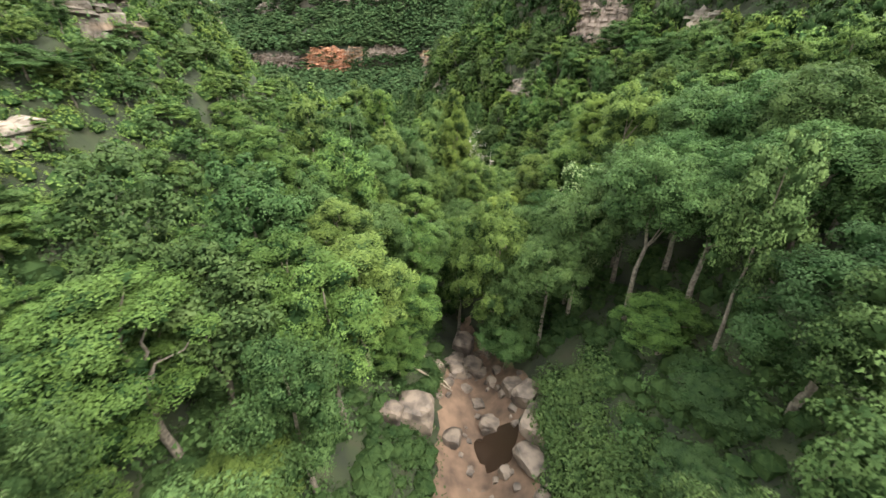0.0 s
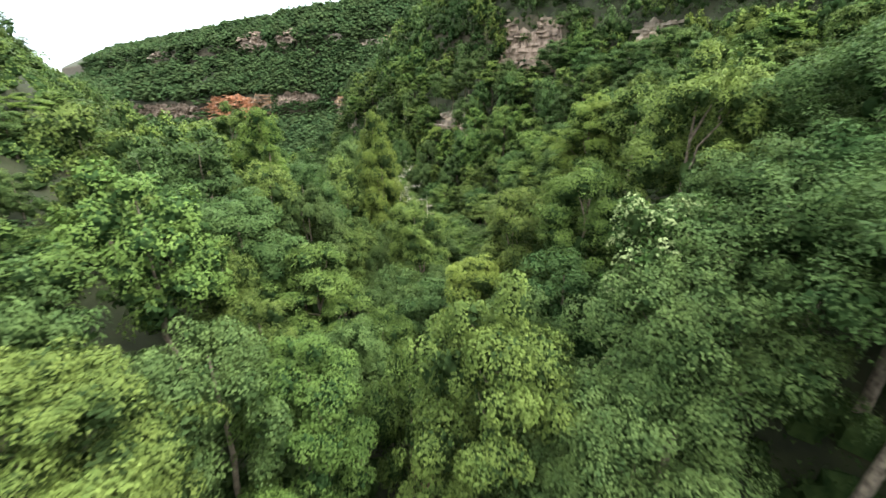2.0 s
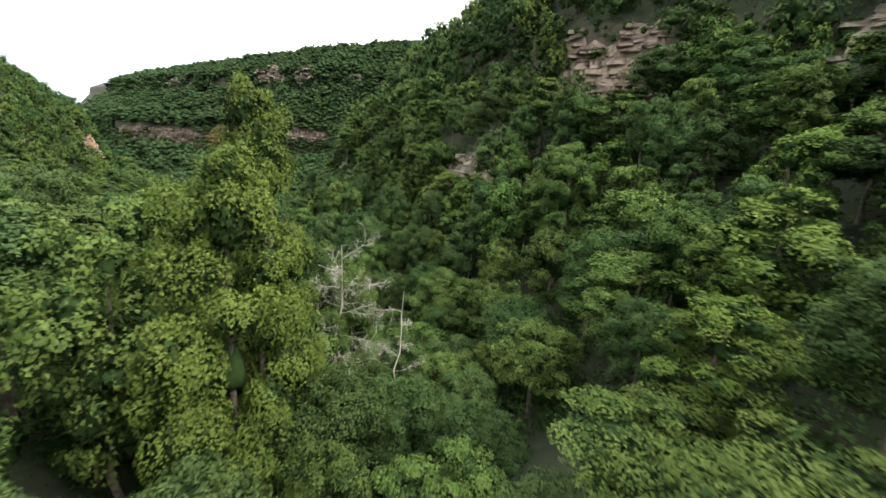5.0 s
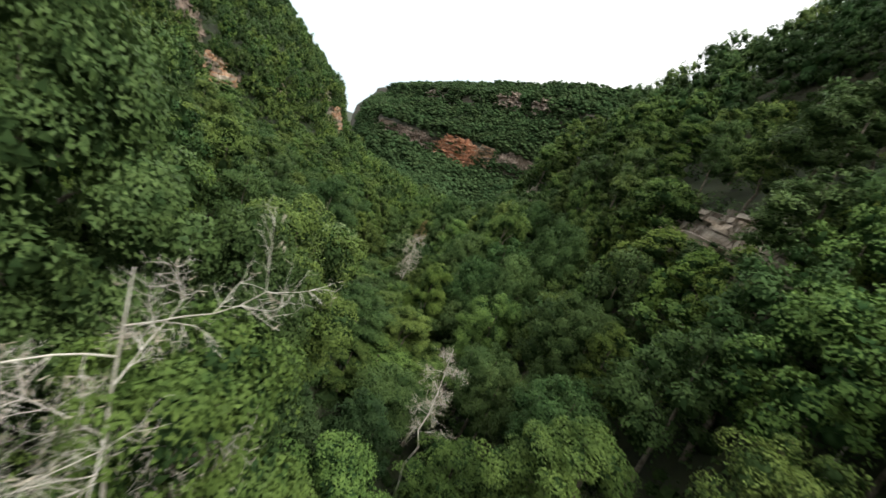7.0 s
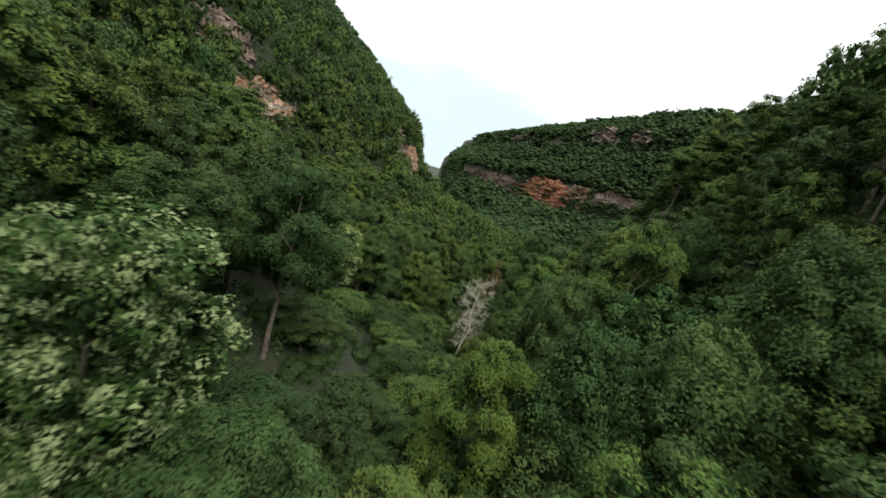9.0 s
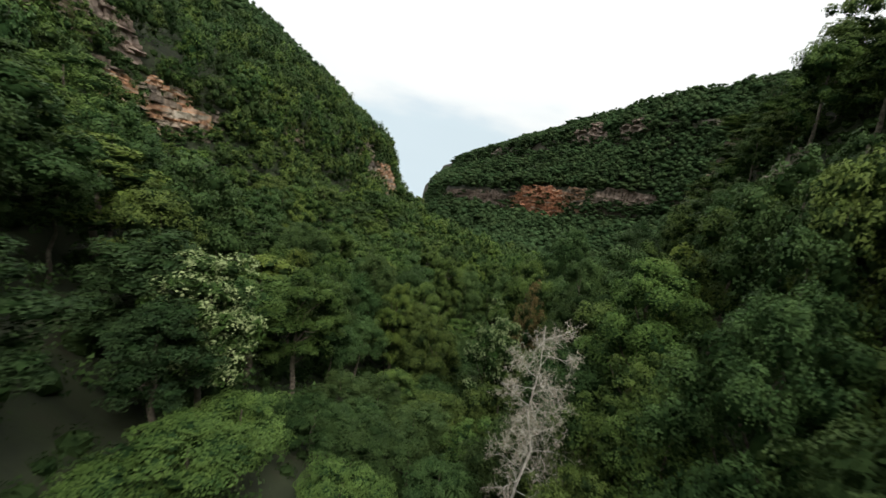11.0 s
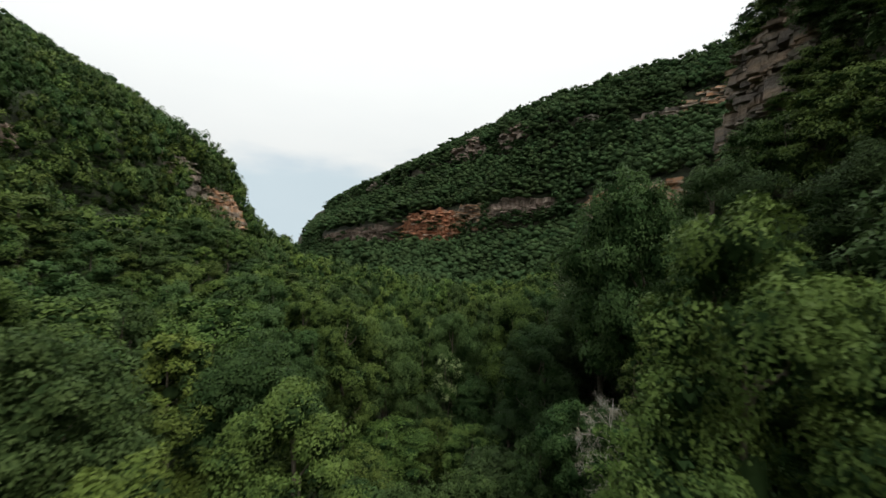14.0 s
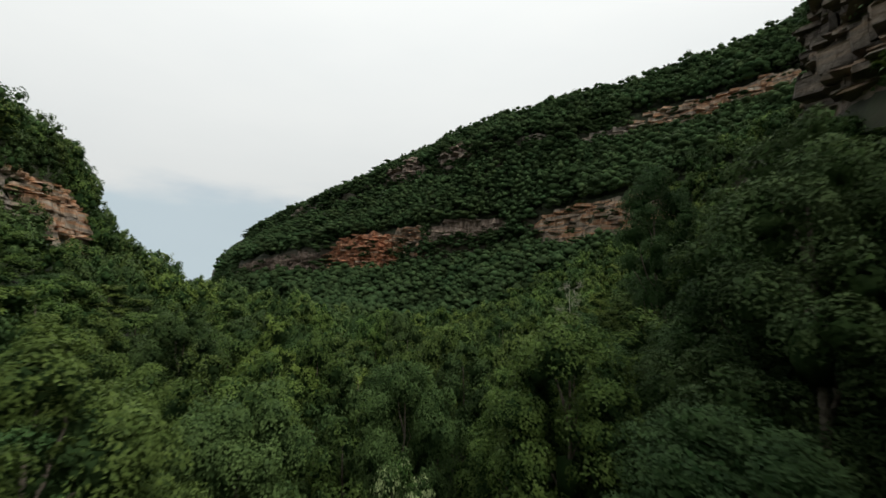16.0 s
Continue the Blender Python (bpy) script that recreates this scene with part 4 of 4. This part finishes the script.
for o in order:
    x, y, z, u, low = spots[o]
    d = np.min(np.hypot(CREEK_P[:, 0] - x, CREEK_P[:, 1] - y))
    lane = np.hypot(LANE_P[:, 0] - x, LANE_P[:, 1] - y)
    k = int(np.argmin(lane))
    if y < -12 or x > 240 or x > 25 and 305 < y < 395:
        continue
    if x < 0 and y < -0.9 * x - 8 and y < 128 - 0.2 * x or x > 0 and y < 0.72 * x - 6:
        continue
    if np.min(np.hypot(DENSE[:, 0] - x, DENSE[:, 1] - y) - DENSE[:, 2] * 0.7) < 1.2:
        continue
    if -7 < x < 14 and 3 < y < 54 or 7 < x < 19.5 and 12 < y < 38 or 13 < x < 36 and 34 < y < 52:
        continue
    hgt = tree_height(x, y, d) * rng.uniform(0.75, 1.2) * low * (0.36 if x < -26 and y < 122 else 1.0)
    r = (rng.uniform(3.2, 6.4) if d < 60 else rng.uniform(2.6, 5.2)) * (0.65 if low < 0.33 else 0.85 if low < 1 else 1) * (1.22 if u > 9.4 and u < 12.3 else 1.0 if u < 12.3 else 1.7) * (0.5 if x < -27 and y < 118 else 1.0)
    if crowded(x, y, z, r * (1.36 if lane[k] < 60 else 1.26 if u < 9.2 else 0.92)):
        continue
    top = z + hgt
    if lane[k] < 22:
        top = min(top, LANE_P[k, 2] - 14.0 + max(0.0, lane[k] - 7) * 1.2)
        if top - z < 3.2:
            continue
    kind = rng.choice(["poplar", "oak", "lime"], p=[0.43, 0.43, 0.14])
    if lane[k] < 19 and -5 < y < 285:
        if kind == "lime" and (lane[k] < 14 or y < 70):
            kind = "oak"
        # dark-leaved hemlocks stand in for shade along these stretches
        if y > 264 and x > LANE_P[k, 0] + 5 or 135 < y < 200 and x < LANE_P[k, 0] and rng.uniform() < 0.4:
            kind = "hemlock"
        plant(NEAR[kind][rng.integers(len(NEAR[kind]))], WORDS[kind][0], x, y, top, r, WORDS[kind][1], "canyon trees", rng, False, z)
    elif lane[k] < 50 and y < 310 or math.hypot(x + 64, y - 312) < 52:
        if kind == "lime" and y < 70:
            kind = "oak"
        plant(MID[kind][rng.integers(len(MID[kind]))], WORDS[kind][0], x, y, top, r, WORDS[kind][1], "canyon trees", rng, False, z)
    elif lane[k] < 170 and y < 420:
        high = z > 8 and rng.uniform() < 0.25
        MIDWOOD["hemlock" if high else kind].append((x, y, z, top, r * (0.8 if high else 1)))
    else:
        r *= rng.uniform(1.0, 1.9)
        (FARPINE if rng.uniform() < (0.3 if z > 5 else 0.1) else FARWOOD).append((x, y, z, top, r))

taken.clear()
for o in order:
    x, y, z, u, low = spots[o]
    lane = np.min(np.hypot(LANE_P[:, 0] - x, LANE_P[:, 1] - y))
    if lane < 9 or u > 9.6 or y < -12 or x > 25 and 305 < y < 395 or -7 < x < 14 and 3 < y < 54 or 13 < x < 36 and 34 < y < 52:
        continue
    if x < 0 and y < -0.9 * x - 8 and y < 128 - 0.2 * x or x > 0 and y < 0.72 * x - 6:
        continue
    r = rng.uniform(1.6, 3.2)
    if not crowded(x, y, z, r * 1.3):
        FILL.append((x, y, z + r * rng.uniform(-0.2, 0.4), r))


# ---- woods too many to count: whole crowns, joined ----
def joined_wood(name, label, leaf, spots, seed, lobes=11, leaves=1000, size=0.050, core=0.62, inner=LEAF_SHADED):
    rng = np.random.default_rng(seed)
    forms = [crown_of(rng, 1.0, 0.5, 0.95, lobes, leaves, size, core=core) for k in range(6)]
    vs, fs, ns, sl, tones, at = [], [], [], [], [], 0
    for x, y, z, top, r in spots:
        v, f, slot, _, nv = forms[rng.integers(6)]
        sl.append(slot); tones.append(np.full(len(v), rng.uniform(0, 50), np.float32))
        a = rng.uniform(0, 6.283)
        tall = min(top - z, r * (3.0 if leaves > 500 else 2.0))
        w = np.stack([v[:, 0] * math.cos(a) - v[:, 1] * math.sin(a), v[:, 0] * math.sin(a) + v[:, 1] * math.cos(a), v[:, 2]], 1) * np.array([r * 2, r * 2, tall]) + np.array([x, y, top - tall])
        vs.append(w); fs.append(f + at); at += len(v)
        ns.append(np.stack([nv[:, 0] * math.cos(a) - nv[:, 1] * math.sin(a), nv[:, 0] * math.sin(a) + nv[:, 1] * math.cos(a), nv[:, 2]], 1))
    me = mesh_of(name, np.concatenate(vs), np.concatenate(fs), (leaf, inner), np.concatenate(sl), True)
    me.attributes.new("tone", "FLOAT", "POINT").data.foreach_set("value", np.concatenate(tones))
    me.normals_split_custom_set_from_vertices(np.concatenate(ns).tolist())
    return tagged(new(name, me), label, "woods", kind="stuff")


joined_wood("slope_woods", "dense mid-green broadleaf woods on the canyon slopes", LEAF_POPLAR, MIDWOOD["poplar"], 41)
joined_wood("oak_woods", "dense dark-green oak woods on the canyon slopes", LEAF_OAK, MIDWOOD["oak"], 42)
joined_wood("hickory_woods", "bright yellow-green broadleaf trees scattered through the slopes", LEAF_LIME, MIDWOOD["lime"], 43)


joined_wood("hemlock_woods", "dull dark-green hemlocks and pines on the upper slopes", LEAF_HEMLOCK, MIDWOOD["hemlock"], 44)
joined_wood("far_pines", "dark pines among the far woods on the mesa", LEAF_HEMLOCK, FARPINE, 45, 9, 330, 0.042, 0.98, LEAF_HEMLOCK)
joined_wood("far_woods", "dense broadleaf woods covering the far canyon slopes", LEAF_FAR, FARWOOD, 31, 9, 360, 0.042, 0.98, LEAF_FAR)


def brush(name, label, leaf, spots, seed, leaves=64):
    rng = np.random.default_rng(seed)
    s = np.asarray(spots)
    d = rng.normal(0, 1, (len(s), leaves, 3)); d[:, :, 2] = np.abs(d[:, :, 2])
    d /= np.linalg.norm(d, axis=2)[:, :, None]
    at = s[:, None, :3] + d * s[:, None, 3:4] * rng.uniform(0.4, 1.15, (len(s), leaves, 1))
    v, f = leaf_cards(rng, at.reshape(-1, 3), d.reshape(-1, 3) + np.array([0, 0, 0.5]), np.repeat(0.2 + s[:, 3] * 0.09, leaves), 0.75)
    return tagged(new(name, mesh_of(name, v, f, (leaf,))), label, "brush", kind="stuff")


brush("brush", "young trees and brush between the big crowns", LEAF_OAK, FILL, 33, 90)


# ---- dead and dying trees ----
def branch_out(rng, base, way, length, thick, level, out, sag):
    """A bare limb with its side twigs, as tubes."""
    steps = 6
    pts = [np.array(base, float)]
    d = np.array(way, float)
    for k in range(steps - 1):
        d = d + rng.normal(0, 0.13, 3) + np.array([0, 0, sag])
        d /= np.linalg.norm(d)
        pts.append(pts[-1] + d * length / (steps - 1))
    out.append(tube(pts, np.linspace(thick, thick * 0.35, steps), 5 if level == 0 else 4 if level == 1 else 3))
    if level < 3:
        for k in range((8, 6, 4)[level]):
            i = int(rng.integers(1, steps))
            side = np.cross(d, rng.normal(0, 1, 3)); side /= np.linalg.norm(side)
            w = d * 0.7 + side * 0.75 + np.array([0, 0, 0.06])
            branch_out(rng, pts[i], w / np.linalg.norm(w), length * rng.uniform(0.35, 0.55), thick * 0.56, level + 1, out, sag * 0.6)


def dead_tree(name, label, x, y, top, spread, seed, boughs=11, fuzz=120, mat=None):
    rng = np.random.default_rng(seed)
    z = ground_at(x, y)
    tall = top - z
    ob = tagged(new(name), label, "tree", "canyon trees")
    ob.location = (x, y, z)
    pts = bent(rng, (0, 0, -1), (rng.normal(0, 0.6), rng.normal(0, 0.6), tall), 10, 0.03)
    part("trunk", mesh_of("trunk", *tube(pts, np.linspace(0.006 * tall + 0.03, 0.02, 10), 7), (mat or DEAD_WOOD,), None, True), ob)
    for k in range(boughs):
        h = 0.55 + 0.43 * k / boughs
        i = h * 9
        base = pts[int(i)] + (pts[min(9, int(i) + 1)] - pts[int(i)]) * (i % 1)
        a = k * 2.4 + rng.uniform(-0.4, 0.4)
        out = []
        branch_out(rng, base, (math.cos(a), math.sin(a), 0.05 + 0.35 * h * h), spread * (1.15 - 0.6 * (h - 0.45)) * rng.uniform(0.75, 1.1), 0.010 + 0.0045 * spread, 0, out, -0.03)
        tips = np.concatenate([q[0][-3:] for q in out if len(q[0]) <= 18])
        fine = tips[rng.integers(len(tips), size=fuzz)] + rng.normal(0, 0.08 * spread / 2.5, (fuzz, 3))
        limb = part("limb", mesh_of("limb", *join(out), (mat or DEAD_WOOD,), None, True), ob)
        part("twig_spray", mesh_of("twig_spray", *leaf_cards(rng, fine, rng.normal(0, 1, (fuzz, 3)), 0.26, 0.1), (TWIG,)), limb, kind="stuff")
    return ob


dead_tree("dead_tree", "bare dead tree with bleached white branches", 8.0, 122.5, 3.6, 3.7, 71, 17, 60)
dead_tree("dead_tree", "bare dead tree with bleached pale twigs", -17.1, 205.3, -14.6, 2.3, 72, 30, 170)
dead_tree("dead_tree", "small dead tree with feathery grey twigs", 11, 150, -8.5, 1.8, 73, 16)
dead_tree("dead_tree", "thin bare grey snag among the leaves", 14.5, 124, -1.5, 2.6, 74, 5)
dead_tree("dead_tree", "dead sapling with pale brown twigs", 25, 142, -9, 1.8, 75, 8)
dead_tree("dead_tree", "pale grey snag with feathery twigs above the woods", -35.6, 318.1, -21.5, 2.2, 76, 14)
dead_tree("dead_tree", "grey dead tree with feathery twigs in the shade", -33.8, 256.1, -27.6, 2.2, 77, 16)
dead_tree("dead_tree", "thin brownish dead tree among green crowns", -48.4, 307.3, -36, 1.8, 78, 10)
dead_tree("dead_tree", "grey bare-topped tree below the rock ledges", 36.8, 149.8, 10.4, 2.6, 79, 16)


# ---- pines on the rock tops and along the rims ----
def pine_form(seed, height=10.0):
    rng = np.random.default_rng(seed)
    pts = bent(rng, (0, 0, -1), (rng.normal(0, 0.5), rng.normal(0, 0.5), height), 7, 0.03)
    trunk = tube(pts, np.linspace(0.2, 0.04, 7), 6)
    vs, bs = [], []
    for k in range(16):
        h = 0.32 + 0.66 * k / 16
        c = pts[int(h * 6)]
        a = k * 2.4 + rng.uniform(-0.4, 0.4)
        reach = height * 0.28 * (1.2 - h * 0.85) * rng.uniform(0.6, 1.25)
        tip = np.array([c[0] + math.cos(a) * reach, c[1] + math.sin(a) * reach, height * h + reach * 0.12])
        bs.append(tube(bent(rng, (c[0], c[1], height * h - 0.2), tip, 4, 0.05), np.linspace(0.06, 0.02, 4), 4))
        n = 90
        t = rng.uniform(0.25, 1.05, n)[:, None]
        at = np.array([c[0], c[1], height * h]) * (1 - t) + tip * t + rng.normal(0, 1, (n, 3)) * np.array([0.45, 0.45, 0.12]) * (0.5 + reach * 0.25)
        vs.append(leaf_cards(rng, at, rng.normal(0, 0.5, (n, 3)) + np.array([0, 0, 1.0]), 0.42, 0.4))
    return mesh_of("trunk", *trunk, (BARK,), None, True), mesh_of("bough", *join(bs), (BARK,), None, True), mesh_of("foliage", *join(vs), (LEAF_HEMLOCK,))


PINES = [pine_form(q) for q in (81, 82, 83)]


def pine(x, y, tall, label, k, z=None):
    ob = tagged(new("pine_tree"), label, "tree", "pines on the rocks")
    ob.location, ob.rotation_euler, ob.scale = (x, y, (ground_at(x, y) if z is None else z) - 0.3), (0, 0, k * 1.7), (tall / 10,) * 3
    for name, me in zip(("trunk", "bough", "foliage"), PINES[k % 3]):
        part(name, me, ob)


for k in range(9):
    q = (7.5 + k * 0.11) * PER
    p = [np.interp(q, np.arange(len(CR3)), CR3[:, e]) for e in range(3)]
    pine(p[0] + 1.5 + (k % 3) * 1.6, p[1] + 0.5, 7.5 + (k * 37 % 5), "dark pine with flat sparse boughs on the buttress", k)
for k, (x, y) in enumerate(((-6.2, 308.0), (-5.0, 310.5), (-3.4, 306), (-2.0, 309), (-5.4, 306.6))):
    pine(x, y, 9.0 + k % 3 * 1.5, "dark pine with flat sparse boughs on the buttress edge", k, 16.2)
for k in range(14):
    q = (7.8 + k * 0.105) * PER
    p = [np.interp(q, np.arange(len(CL3)), CL3[:, e]) for e in range(3)]
    pine(p[0] - 1.5 - (k * 7 % 4), p[1] + 1, 6 + (k * 31 % 5), "wind-shaped dark pine on the sandstone crag", k)


# ---- undergrowth ----
def shrubs(name, label, leaf, spots, seed, leaves=70):
    rng = np.random.default_rng(seed)
    pieces, cores = [], []
    for x, y, r, *foot in spots:
        z = foot[0] if foot else ground_at(x, y)
        d = rng.normal(0, 1, (leaves, 3)); d[:, 2] = np.abs(d[:, 2])
        d /= np.linalg.norm(d, axis=1)[:, None]
        c = np.array([x, y, z])
        pieces.append(leaf_cards(rng, c + d * r * np.array([1, 1, 0.9]) * rng.uniform(0.6, 1.25, (leaves, 1)), d + np.array([0, 0, 0.4]), 0.17 + r * 0.07))
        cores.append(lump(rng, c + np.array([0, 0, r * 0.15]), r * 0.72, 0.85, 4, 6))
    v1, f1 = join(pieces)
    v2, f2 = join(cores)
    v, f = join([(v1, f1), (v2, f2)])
    return tagged(new(name, mesh_of(name, v, f, (leaf, LEAF_SHADED), np.r_[np.zeros(len(f1), int), np.ones(len(f2), int)])), label, "shrubs", kind="stuff")


srng = np.random.default_rng(61)
bush = []
for k in range(6000):
    x, y = (srng.uniform(-75, 70), srng.uniform(-5, 300)) if k < 5000 else (srng.uniform(-26, 30), srng.uniform(0, 60))
    lane = np.min(np.hypot(LANE_P[:, 0] - x, LANE_P[:, 1] - y))
    d = np.min(np.hypot(CREEK_P[:, 0] - x, CREEK_P[:, 1] - y))
    if lane < 42 and not (d < 5.5 and y < 60) and not (7 < x < 17 and 12 < y < 41):
        bush.append((x, y, srng.uniform(0.8, 2.2)))
# undergrowth gets its tree shade from the darkened leaf colour
shrubs("undergrowth", "shrubs and saplings under the trees, shade put into their deep green", LEAF_SHADED, bush, 62, 100)
thick = [(srng.uniform(11, 18), srng.uniform(10, 35), srng.uniform(1.0, 2.6)) for k in range(110)]
shrubs("thicket", "bright green sunlit thicket beside the creek", LEAF_OAK, [q for q in thick if q[0] > 11 + 0.06 * (q[1] - 20)], 63, 480)
slope = [(srng.uniform(-66, -25), srng.uniform(5, 125), srng.uniform(0.6, 2.2)) for k in range(1300)]
shrubs("slope_scrub", "low scrub on the open rocky slope", LEAF_POPLAR, slope, 64, 180)

ledge = []
for row in range(int(1.5 * PER), int(9.2 * PER)):
    u = row / PER
    for col in range(FIRST, FIRST + len(span_of)):
        span = span_of[col - FIRST]
        up = (col - FIRST - sum(STEPS[:span]) + 0.5) / STEPS[span]
        up = 1 - up if span == 1 else up
        if span not in ROCKY:
            continue
        for k in range(srng.poisson(AREA[row, col] / (80.0 if is_bare(span, u, up) else 3.8))):
            p, q = srng.uniform(0, 1, 2)
            x, y, z = (c00[row, col] * (1 - p) + c10[row, col] * p) * (1 - q) + (c01[row, col] * (1 - p) + c11[row, col] * p) * q
            if -12 < y and x < 110:
                ledge.append((x, y, srng.uniform(0.6, 1.7), z))
shrubs("ledge_scrub", "low green scrub clinging to the steep rocky bands", LEAF_OAK, [q for q in ledge if q[1] > 120 or q[0] > 0], 65, 70)
shrubs("slope_brush", "light green brush on the open stony slope", LEAF_LIME, [q for k, q in enumerate(ledge) if q[1] <= 120 and q[0] <= 0 and k % 3], 66, 90)

# ---- the creek ----
bed = []
for y in np.linspace(8, 62, 40):
    cx = float(np.interp(y, CCR[:, 1], CCR[:, 0]))
    half = (5.4 if y < 40 else max(1.2, 5.4 - (y - 40) * 0.3)) * (1 + 0.25 * noise.noise(Vector((0, y * 0.35, 1))))
    bed.append([(cx + half * e, y, ground_at(cx + half * e, y) + 0.12 * (1 - e * e) + 0.05 + 0.25 * noise.noise(Vector((cx + half * e, y, 3)) * 0.6)) for e in np.linspace(-1, 1, 12)])
bed = np.array(bed)
i, j = np.meshgrid(np.arange(39), np.arange(11), indexing="ij")
tagged(new("creek_bed", mesh_of("creek_bed", bed.reshape(-1, 3), np.stack([i * 12 + j, i * 12 + j + 1, (i + 1) * 12 + j + 1, (i + 1) * 12 + j], -1).reshape(-1, 4), (CREEK_SAND,), None, True)), "reddish-brown sandy creek bed with wet patches", "creek bed", kind="structure")
WATER, _n, _l, _b = material("creek_water", 0.14)
_b.inputs["Base Color"].default_value, _b.inputs["Specular IOR Level"].default_value = (0.032, 0.020, 0.013, 1), 0.4
ring = [(6.2 + 2.3 * math.cos(q) * (1 + 0.2 * math.sin(3 * q)), 31.0 + 3.0 * math.sin(q) * (1 + 0.15 * math.cos(2 * q)), 0) for q in np.linspace(0, 6.283, 28, endpoint=False)]
ring = [(6.2, 31.0, 0)] + ring
pool = mesh_of("creek_water", [(q[0], q[1], ground_at(q[0], q[1]) + 0.3) for q in ring], [(0, 1 + k, 1 + (k + 1) % 28) for k in range(28)], (WATER,), None, True)
tagged(new("water", pool), "shallow brown pool in the creek bed", "water", kind="structure")


def boulder_mesh(seed):
    bm = bmesh.new()
    bmesh.ops.create_icosphere(bm, subdivisions=3, radius=0.5)
    for v in bm.verts:
        q = v.co * 2.2 + Vector((seed * 7.3, 0, 0))
        v.co *= 1 + 0.28 * noise.fractal(q, 1.0, 2.0, 3)
        for axis in range(3):
            v.co[axis] = max(-0.36, min(0.36, v.co[axis]))
    me = bpy.data.meshes.new("creek_boulder")
    bm.to_mesh(me)
    bm.free()
    me.materials.append(CREEK_STONE)
    return me


BOULDERS = [boulder_mesh(q) for q in range(5)]


def boulder(x, y, wide, deep, high, k, label="rounded tan sandstone boulder in the creek bed"):
    ob = tagged(new("creek_boulder", BOULDERS[k % 5]), label, "boulder", "creek boulders")
    ob.location, ob.rotation_euler, ob.scale = (x, y, ground_at(x, y) + high * 0.22), (0.1 * math.sin(k), 0.12 * math.cos(k * 2), k * 1.3), (wide / 0.72, deep / 0.72, high / 0.72)


boulder(-3.2, 32.5, 4.2, 3.6, 4.4, 0, "large brown-grey boulder streaked with pale stain")
boulder(-5.6, 31.5, 2.2, 2.4, 3.0, 1)
boulder(10.6, 31, 3.6, 4.4, 1.6, 2, "broad pale flat slab at the creek's edge")
boulder(10.2, 35.5, 3.2, 2.6, 2.2, 3)
boulder(9.4, 27.5, 4.0, 3.0, 1.4, 4, "broad pale flat slab at the creek's edge")
boulder(3.2, 50, 3.4, 3.0, 4.0, 1, "dark rounded boulder under the trees")
boulder(4.4, 46, 3.0, 2.6, 2.6, 2)
boulder(1.5, 44, 2.6, 2.2, 2.4, 3)
for k in range(150):
    y = srng.uniform(12, 52)
    e = srng.uniform(-1, 1)
    half = 6.2 if y < 42 else 3.2
    x = float(np.interp(y, CCR[:, 1], CCR[:, 0])) + e * half
    if math.hypot(x - 6.2, (y - 31) * 0.8) < 2.6:
        continue
    w = srng.uniform(0.35, 1.0) if k % 4 else srng.uniform(1.0, 2.4)
    boulder(x, y, w, w * srng.uniform(0.7, 1.2), w * srng.uniform(0.5, 0.9), k)


def log(x0, y0, x1, y1, thick, label):
    a, b = np.array([x0, y0, ground_at(x0, y0) + 0.7]), np.array([x1, y1, ground_at(x1, y1) + 0.45])
    me = mesh_of("fallen_log", *tube(bent(np.random.default_rng(int(abs(x0 * 10))), a, b, 7, 0.02), np.linspace(thick, thick * 0.6, 7), 8), (LOG_WOOD,), None, True)
    tagged(new("fallen_log", me), label, "log", "logs by the creek")


log(-4.5, 44, 1.0, 38.5, 0.15, "pale fallen tree trunk across the creek rocks")
log(-4.2, 39.5, 1.2, 38.2, 0.13, "short pale log lying on the creek rocks")
